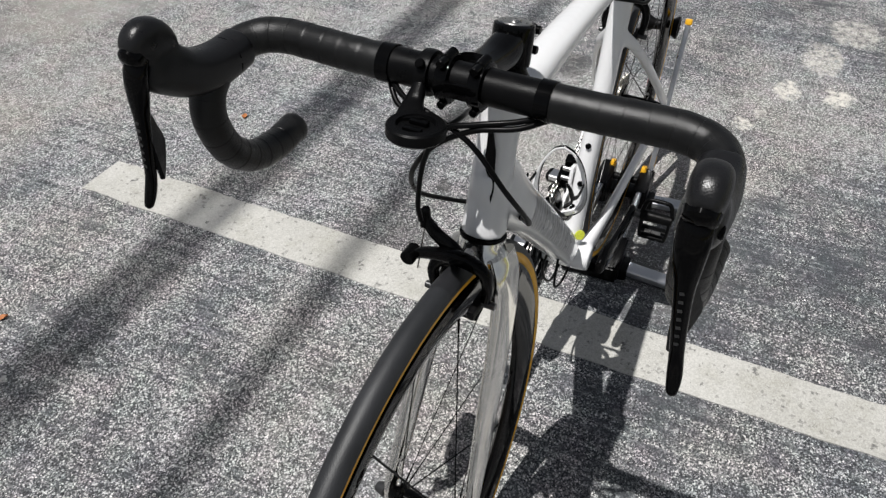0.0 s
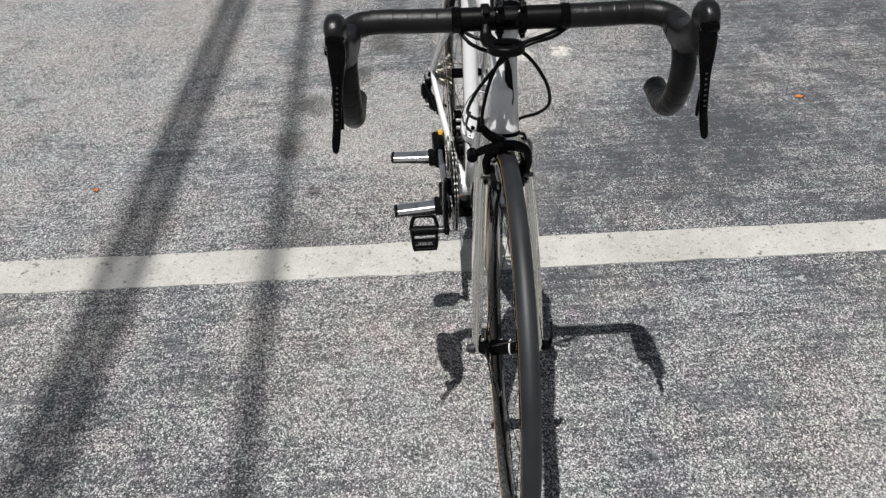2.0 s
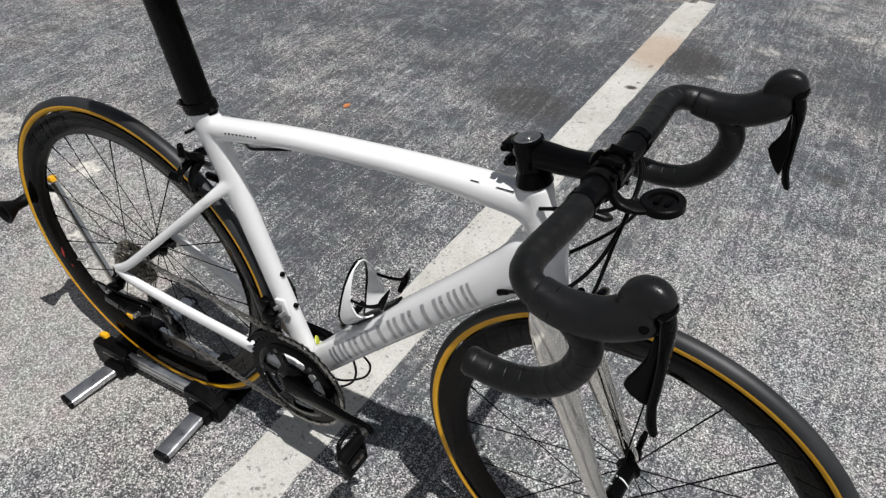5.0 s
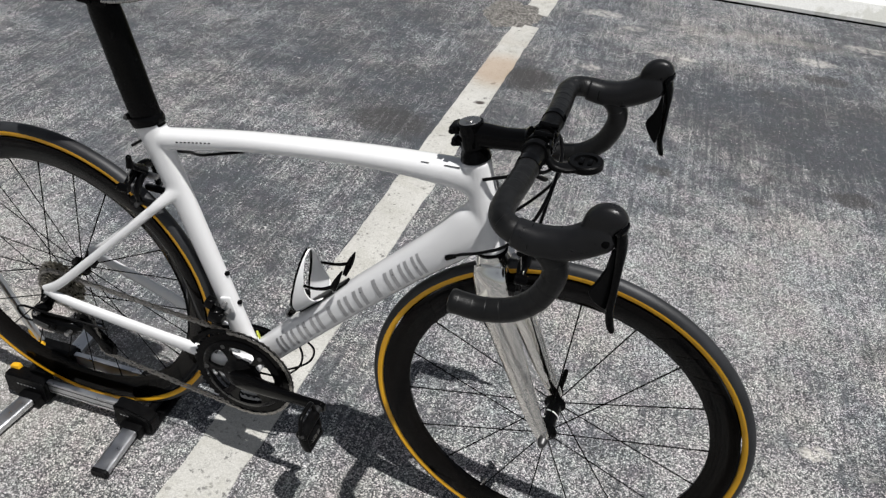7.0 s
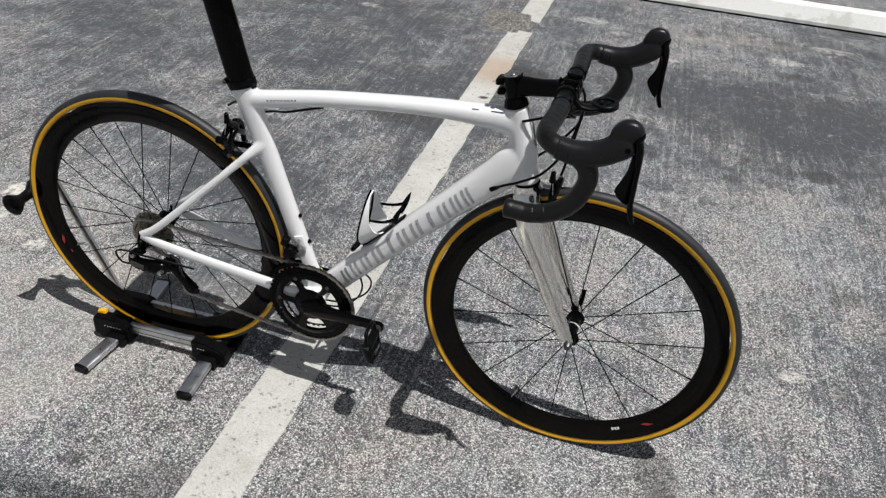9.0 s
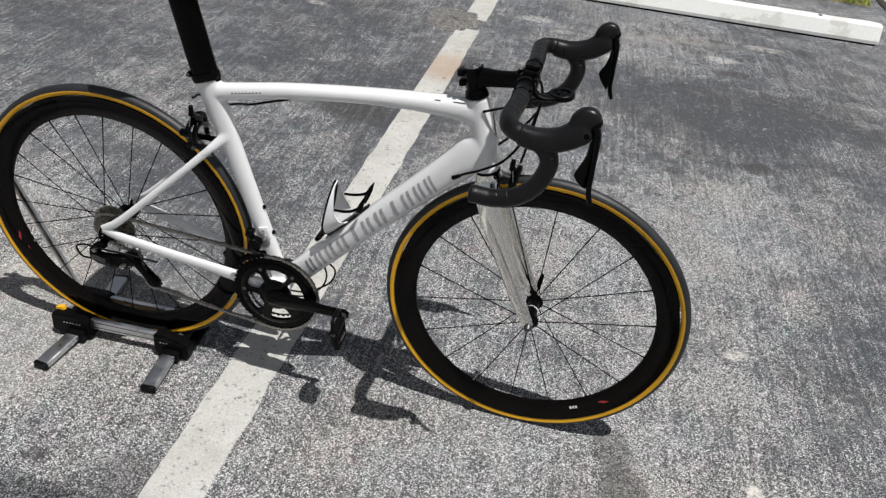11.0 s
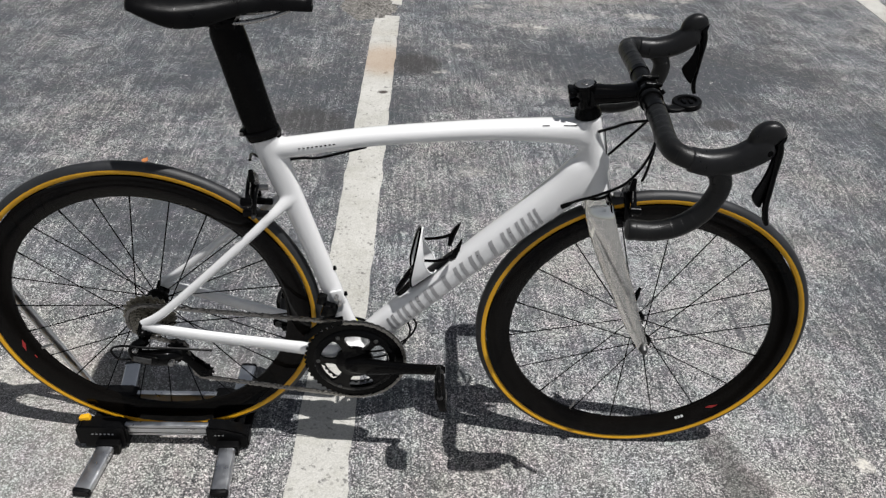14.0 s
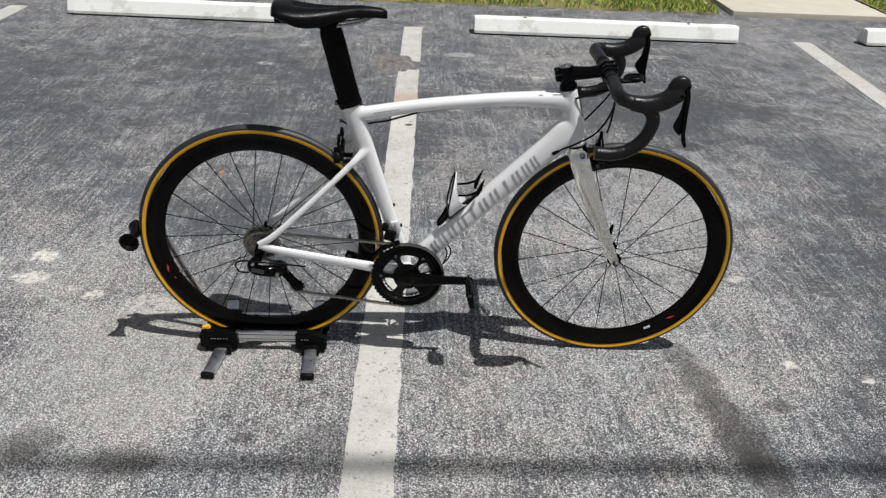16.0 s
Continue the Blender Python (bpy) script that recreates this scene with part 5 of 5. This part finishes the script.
        cord(bm, [Q(0, -0.029, 0.004), Q(0.001, -0.026, 0.018), Q(0.002, -0.020, 0.033), Q(0.002, 0.0, 0.0355), Q(0.002, 0.020, 0.033), Q(0.001, 0.026, 0.018), Q(0, 0.029, 0.004)], 0.0042, 10, 6)
        part("toe_loop", bm, PLASTIC, arm)
        bm = bm_new()
        block(bm, (0.0025, 0.030, 0.006), Matrix.Translation(Q(0.0092, 0, -0.026)) @ turn.to_4x4(), 0.0006)
        part("wear_plate", bm, STEEL, arm, "bright worn steel plate")
        tip = Matrix.Translation((cx, 0, cz)) @ Matrix.Rotation(radians(-2.6), 4, "Y") @ Matrix.Translation((-cx, 0, -cz))
        for o in (arm, *arm.children_recursive):
            o.data.transform(tip)


def chain_and_derailleurs():
    cx, cz = BB
    rx, rz = REAR
    # roller chain round ring, sprocket and two pulleys
    up_p, lo_p = (rx + 0.050, rz - 0.068), (rx + 0.096, rz - 0.126)
    path = []
    def arc(c, r, a0, a1, n, y):
        for i in range(n + 1):
            a = radians(a0 + (a1 - a0) * i / n)
            path.append(Vector((c[0] + math.cos(a) * r, y, c[1] + math.sin(a) * r)))
    sp = 0.040
    arc(BB, 0.1025, 99, -98, 34, -0.047)
    path.append(Vector((0.24, -0.046, 0.187)))
    arc(lo_p, 0.020, -75, -215, 8, -0.041)
    arc(up_p, 0.020, -35, 125, 8, -0.038)
    arc(REAR, sp, 262, 90, 18, -0.036)
    path.append(path[0].copy())
    length = [0.0]
    for a, b in zip(path, path[1:]):
        length.append(length[-1] + (b - a).length)
    n = int(length[-1] / 0.0127)
    xs = [p.x for p in path], [p.y for p in path], [p.z for p in path]
    ds = np.linspace(0, length[-1], n + 1)
    pts = [Vector((np.interp(d, length, xs[0]), np.interp(d, length, xs[1]), np.interp(d, length, xs[2]))) for d in ds]
    bm = bm_new()
    for i, (a, b) in enumerate(zip(pts, pts[1:])):
        t = (b - a).normalized()
        u = Vector((-t.z, 0, t.x))
        w = 0.0034 if i % 2 else 0.0022
        for s in (-1, 1):
            ring = []
            for f, h in ((-0.0035, 0.0016), (0.0, 0.0037), (0.0045, 0.0024), (0.0082, 0.0024), (0.0127, 0.0037), (0.0162, 0.0016)):
                c = a + t * f + Vector((0, s * w, 0))
                ring.append([c + u * h - Vector((0, 0.0006, 0)), c + u * h + Vector((0, 0.0006, 0)), c - u * h + Vector((0, 0.0006, 0)), c - u * h - Vector((0, 0.0006, 0))])
            ring_loft(bm, ring)
    part("chain", bm, CHAINMAT, bike, "grey steel roller chain")
    # rear derailleur
    bm = bm_new()
    tube(bm, [(rx + 0.002, -0.070, rz - 0.020, 0.008, 0.010), (rx - 0.018, -0.078, rz - 0.034, 0.010, 0.012), (rx - 0.012, -0.083, rz - 0.050, 0.012, 0.014), (rx + 0.018, -0.080, rz - 0.056, 0.013, 0.016), (rx + 0.046, -0.070, rz - 0.062, 0.014, 0.018), (rx + 0.058, -0.060, rz - 0.068, 0.012, 0.014)], 16, power=2.6)
    block(bm, (0.050, 0.012, 0.016), pose(rx + 0.004, -0.091, rz - 0.046, 0, 12, 0), 0.004)
    rd = part("rear_derailleur", bm, GLOSS, bike, "black rear derailleur")
    bm = bm_new()
    block(bm, (0.034, 0.003, 0.012), pose(rx + 0.000, -0.0985, rz - 0.046, 0, 12, 0), 0.0012)
    part("link_plate", bm, SPRING, rd, "dark steel link plate")
    for dx, dz in ((-0.014, -0.030), (0.050, -0.062)):
        bm = bm_new()
        rod(bm, (rx + dx, -0.094, rz + dz), (rx + dx, -0.080, rz + dz), 0.0055, 12)
        part("bolt", bm, STEEL, rd)
    for y in (-0.0475, -0.0345):
        bm = bm_new()
        a, b = Vector((up_p[0], y, up_p[1])), Vector((lo_p[0], y, lo_p[1]))
        tube(bm, [(*(a + (a - b) * 0.14), 0.0010, 0.008), (*a, 0.0010, 0.0135), (*((a + b) / 2), 0.0010, 0.0095), (*b, 0.0010, 0.0135), (*(b + (b - a) * 0.14), 0.0010, 0.007)], 12, k=4)
        part("cage_plate", bm, BLACK, rd)
    for p in (up_p, lo_p):
        bm = bm_new()
        gear(bm, p, 0.0205, 11, -0.0425, -0.0395, 0.004)
        rod(bm, (p[0], -0.0500, p[1]), (p[0], -0.0330, p[1]), 0.0048, 10)
        part("pulley", bm, RUBBER, rd, "black jockey wheel")
    bm = bm_new()
    cord(bm, [(rx + 0.125, -0.062, rz - 0.050), (rx + 0.06, -0.074, rz - 0.036), (rx + 0.005, -0.085, rz - 0.026), (rx - 0.040, -0.086, rz - 0.022), (rx - 0.062, -0.085, rz - 0.034), (rx - 0.052, -0.084, rz - 0.058), (rx - 0.026, -0.083, rz - 0.060)], 0.0024, 8, 8)
    part("gear_cable", bm, CABLE, rd, "looped black gear cable")
    # front derailleur
    bm = bm_new()
    for y in (-0.054, -0.041):
        outline = []
        for a in np.linspace(150, 100, 8):
            outline.append((cx + math.cos(radians(a)) * 0.1135, cz + math.sin(radians(a)) * 0.1135))
        for a in np.linspace(100, 150, 8):
            outline.append((cx + math.cos(radians(a)) * 0.1045, cz + math.sin(radians(a)) * 0.1045))
        outline = [(x - 0.004, z) for x, z in outline]
        plate(bm, outline, y, y + 0.0015)
    fd = part("front_derailleur", bm, BLACK, bike, "dark steel front derailleur cage")
    bm = bm_new()
    block(bm, (0.030, 0.022, 0.026), pose(cx - 0.050, -0.034, cz + 0.122, 0, 18, 0), 0.004)
    block(bm, (0.018, 0.018, 0.020), pose(cx - 0.064, -0.030, cz + 0.146, 0, 18, 0), 0.004)
    part("linkage", bm, GLOSS, fd, "black linkage")
    bm = bm_new()
    block(bm, (0.022, 0.006, 0.034), pose(cx - 0.034, -0.0185, cz + 0.142, 0, -17, 0), 0.002)
    part("mount_plate", bm, WHITE, fd, "white bracket on the seat tube")
    for dx, dz in ((-0.030, 0.135), (-0.036, 0.150)):
        bm = bm_new()
        rod(bm, (cx + dx, -0.036, cz + dz), (cx + dx, -0.022, cz + dz), 0.0042, 10)
        part("bolt", bm, STEEL, fd)


crankset()
chain_and_derailleurs()


def bottle_cage():
    d = Vector((0.700, 0, 0.714)).normalized()
    u = Vector((-d.z, 0, d.x))
    base = Vector((0.470, 0, 0.352)) + u * 0.029
    def W(a, h, y):
        return base + d * a + u * h + Vector((0, y, 0))
    bm = bm_new()
    tube(bm, [(*W(0.085, 0.006, 0), 0.014, 0.003), (*W(0.12, 0.005, 0), 0.016, 0.003), (*W(0.17, 0.005, 0), 0.014, 0.003), (*W(0.21, 0.006, 0), 0.008, 0.003)], 10, power=2.6)
    root = part("bottle_cage", bm, PLASTIC, bike, "black and white looped bottle cage, empty")
    # two white cheeks rise from the base and meet in a black pointed arch
    rear = [(0.096, 0.006, 0.012), (0.096, 0.018, 0.030), (0.108, 0.034, 0.037), (0.132, 0.052, 0.036), (0.160, 0.072, 0.029), (0.182, 0.087, 0.015), (0.190, 0.092, 0.0)]
    fore = [(0.150, 0.005, 0.012), (0.150, 0.014, 0.030), (0.149, 0.026, 0.037), (0.155, 0.046, 0.036), (0.170, 0.066, 0.029), (0.185, 0.084, 0.015), (0.193, 0.089, 0.0)]
    edge_r, edge_f = spline(rear, 5), spline(fore, 5)
    for s in (-1, 1):
        bm = bm_new()
        rings = []
        for p, q in zip(edge_r, edge_f):
            a, b2 = W(p[0], p[1], s * p[2]), W(q[0], q[1], s * q[2])
            out = Vector((0, s * 0.0009, 0)) if p[2] > 0.01 else u * 0.0009
            rings.append([a - out, a + out, a.lerp(b2, 0.5) + out * 1.6, b2 + out, b2 - out, a.lerp(b2, 0.5) - out * 0.2])
        ring_loft(bm, rings)
        part("cage_cheek", bm, WHITE, root, "white cage cheek")
        for nm, path, w in (("cage_edge", rear, 0.0026), ("cage_rim", fore, 0.0011)):
            bm = bm_new()
            tube(bm, [(*W(a, h, s * y), 0.0016, w) for a, h, y in path], 10, power=2.4, k=6)
            part(nm, bm, GLOSS if nm == "cage_edge" else WHITE, root)
        bm = bm_new()
        tube(bm, [(*W(a, h, s * y), 0.0016, w) for a, h, y, w in ((0.160, 0.050, 0.036, 0.0030), (0.174, 0.037, 0.037, 0.0032), (0.190, 0.027, 0.037, 0.0034), (0.206, 0.022, 0.035, 0.0034))], 10, power=2.4)
        part("cage_strut", bm, GLOSS, root)
        bm = bm_new()
        tube(bm, [(*W(a, h, s * y), 0.0018, w) for a, h, y, w in ((0.190, 0.010, 0.024, 0.0040), (0.204, 0.018, 0.034, 0.0060), (0.222, 0.026, 0.033, 0.0050), (0.241, 0.034, 0.028, 0.0012))], 10, power=2.4)
        part("cage_barb", bm, GLOSS, root, "pointed black cage arm")
    bm = bm_new()
    for s in (-1, 1):
        tube(bm, [(*W(0.102, 0.022, s * 0.020), 0.0040, 0.0060), (*W(0.078, 0.016, s * 0.017), 0.0040, 0.0060), (*W(0.054, 0.011, s * 0.010), 0.0040, 0.0055), (*W(0.048, 0.010, 0.0), 0.0040, 0.0050)], 10, power=2.6)
    part("cage_foot", bm, GLOSS, root, "black slotted cage foot")
    for a in (0.105, 0.169):
        bm = bm_new()
        p = W(a, 0.008, 0)
        rod(bm, p - u * 0.006, p + u * 0.003, 0.0045, 10)
        part("bolt", bm, STEEL, root)


bottle_cage()


# the front end is turned a little to the bicycle's right
AXIS, PIVOT = Vector((-0.256, 0, 0.967)), Vector((0.795, 0, 0.8165))


def steer(names, degrees):
    m = Matrix.Translation(PIVOT) @ Matrix.Rotation(radians(degrees), 4, AXIS) @ Matrix.Translation(-PIVOT)
    for ob in list(bike.children):
        if ob.name.split(".")[0] in names:
            for o in (ob, *ob.children_recursive):
                o.data.transform(m)


steer(("stem", "handlebar", "bar_tape", "brake_hood", "computer_mount"), -2.7)
steer(("fork", "front_wheel", "front_brake"), -2.7)
# the bicycle stands a little askew to the line it straddles
bike.matrix_basis = pose(0, 0, 0, 0, 0, -0.58)


# ---- the wheel stand ----
def stand():
    root = thing("bicycle_stand", "low silver and black wheel stand gripping the rear tyre", "bicycle stand")
    for s in (-1, 1):
        bm = bm_new()
        block(bm, (0.20, 0.013, 0.031), pose(-0.015, s * 0.046, 0.0505), 0.003)
        rail = part("rail", bm, ALU, root, "brushed aluminium rail")
        for z in (0.043, 0.058):
            b = bm_new()
            block(b, (0.19, 0.001, 0.0018), pose(-0.015, s * 0.0527, z), 0)
            part("groove", b, SPRING, rail)
        for x0, x1, front in ((-0.207, -0.100, False), (0.070, 0.160, True)):
            bm = bm_new()
            lo, hi = 0.012, 0.069
            if front:
                out = [(x0, lo), (x0, hi), (x0 + 0.03, hi), (x1 - 0.012, 0.054), (x1, 0.046), (x1, lo)]
            else:
                out = [(x0, lo + 0.004), (x0, hi - 0.006), (x0 + 0.008, hi + 0.003), (x1 - 0.02, hi), (x1, hi - 0.003), (x1, lo)]
            plate(bm, out, s * 0.030, s * 0.064)
            bmesh.ops.bevel(bm, geom=bm.edges[:], offset=0.004, segments=2, affect="EDGES")
            end = part("end_block", bm, PLASTIC, root, "black moulded end block")
            for i in range(6 if not front else 3):
                b = bm_new()
                block(b, (0.0042, 0.0008, 0.0028), pose((x0 + 0.036 + i * 0.0085) if not front else (x0 + 0.02 + i * 0.008), s * 0.0643, 0.050), 0)
                part("print", b, ALU, end)
        # feet
        for xa, xb in ((-0.140, -0.160), (0.115, 0.118)):
            bm = bm_new()
            a, b2 = Vector((xa, s * 0.050, 0.022)), Vector((xb, s * 0.183, 0.0135))
            tube(bm, [(*a, 0.018, 0.0085), (*b2, 0.018, 0.0085)], 16, side=(1, 0, 0), power=5.0, k=1)
            foot = part("foot_bar", bm, ALU, root, "silver foot bar")
            bm = bm_new()
            dd = (b2 - a).normalized()
            tube(bm, [(*(b2 - dd * 0.001), 0.0188, 0.0093), (*(b2 + dd * 0.006), 0.0188, 0.0093), (*(b2 + dd * 0.008), 0.0165, 0.008)], 16, side=(1, 0, 0), power=5.0, k=1)
            part("end_cap", bm, RUBBER, foot, "black rubber end cap")
            bm = bm_new()
            block(bm, (0.050, 0.050, 0.030), pose(xa, s * 0.055, 0.018), 0.005)
            part("foot_socket", bm, PLASTIC, root)
    for x in (-0.175, 0.135):
        bm = bm_new()
        block(bm, (0.040, 0.12, 0.016), pose(x, 0, 0.012), 0.003)
        part("cross_piece", bm, PLASTIC, root)
        bm = bm_new()
        rod(bm, (x, -0.034, 0.046 if x < 0 else 0.04), (x, 0.034, 0.046 if x < 0 else 0.04), 0.009, 14)
        part("roller", bm, RUBBER, root)
    # yellow clips
    for s in (-1, 1):
        bm = bm_new()
        block(bm, (0.024, 0.014, 0.018), pose(-0.190, s * 0.038, 0.070, 0, -14, 0), 0.005)
        part("clip", bm, YELLOW, root, "yellow plastic clip")
    # raised arm with a padded knob behind the tyre
    bm = bm_new()
    tube(bm, [(-0.190, 0.052, 0.040, 0.006, 0.010), (-0.255, 0.052, 0.208, 0.006, 0.010), (-0.328, 0.052, 0.388, 0.006, 0.010)], 12, power=4.0, k=4)
    arm = part("arm", bm, ALU, root, "silver upright arm")
    bm = bm_new()
    block(bm, (0.018, 0.016, 0.014), pose(-0.331, 0.052, 0.396, 0, -22, 0), 0.004)
    part("arm_tip", bm, YELLOW, arm, "yellow arm tip")
    bm = bm_new()
    block(bm, (0.010, 0.014, 0.030), pose(-0.214, 0.052, 0.085, 0, -22, 0), 0.003)
    part("arm_collar", bm, YELLOW, arm, "yellow collar")
    bm = bm_new()
    turned(bm, [(0.0, 0.018), (0.022, 0.030), (0.026, 0.029), (0.026, 0.025), (0.013, 0.004), (0.012, -0.02), (0.013, -0.028), (0.026, -0.052), (0.027, -0.056), (0.022, -0.057), (0.010, -0.045), (0.0, -0.044)], (-0.364, 0, 0.362), 28)
    tube(bm, [(-0.322, 0.052, 0.372, 0.006, 0.008), (-0.345, 0.052, 0.366, 0.006, 0.008), (-0.364, 0.050, 0.362, 0.006, 0.009)], 10, power=3.0, k=3)
    part("knob", bm, RUBBER, arm, "black cup-shaped knob")


stand()


# ---- litter ----
def leaf(x, y, turn, size, color, name="dry_leaf", label="small orange-brown dry leaf on the asphalt"):
    bm = bm_new()
    pts = []
    for i in range(9):
        f = i / 8
        w = size * 0.32 * math.sin(math.pi * f ** 0.8)
        pts.append([bm.verts.new((size * (f - 0.5), -w, 0.004 + 0.006 * f * f)), bm.verts.new((size * (f - 0.5), 0, 0.002)), bm.verts.new((size * (f - 0.5), w, 0.006))])
    for a, b in zip(pts, pts[1:]):
        for i in range(2):
            bm.faces.new((a[i], a[i + 1], b[i + 1], b[i]))
    ob = part(name, bm, color)
    ob.matrix_basis = pose(x, y, 0, 0, 0, turn)
    return tagged(ob, label, "leaf", group="dry leaves")


LEAF = simple("dry_leaf", (0.42, 0.16, 0.05), 0.7, vary=0.3, scale=120.0)
leaf(-0.087, -1.06, 30, 0.026, LEAF)
leaf(-0.41, 1.205, 80, 0.034, LEAF)
leaf(0.764, -1.08, 140, 0.022, LEAF)
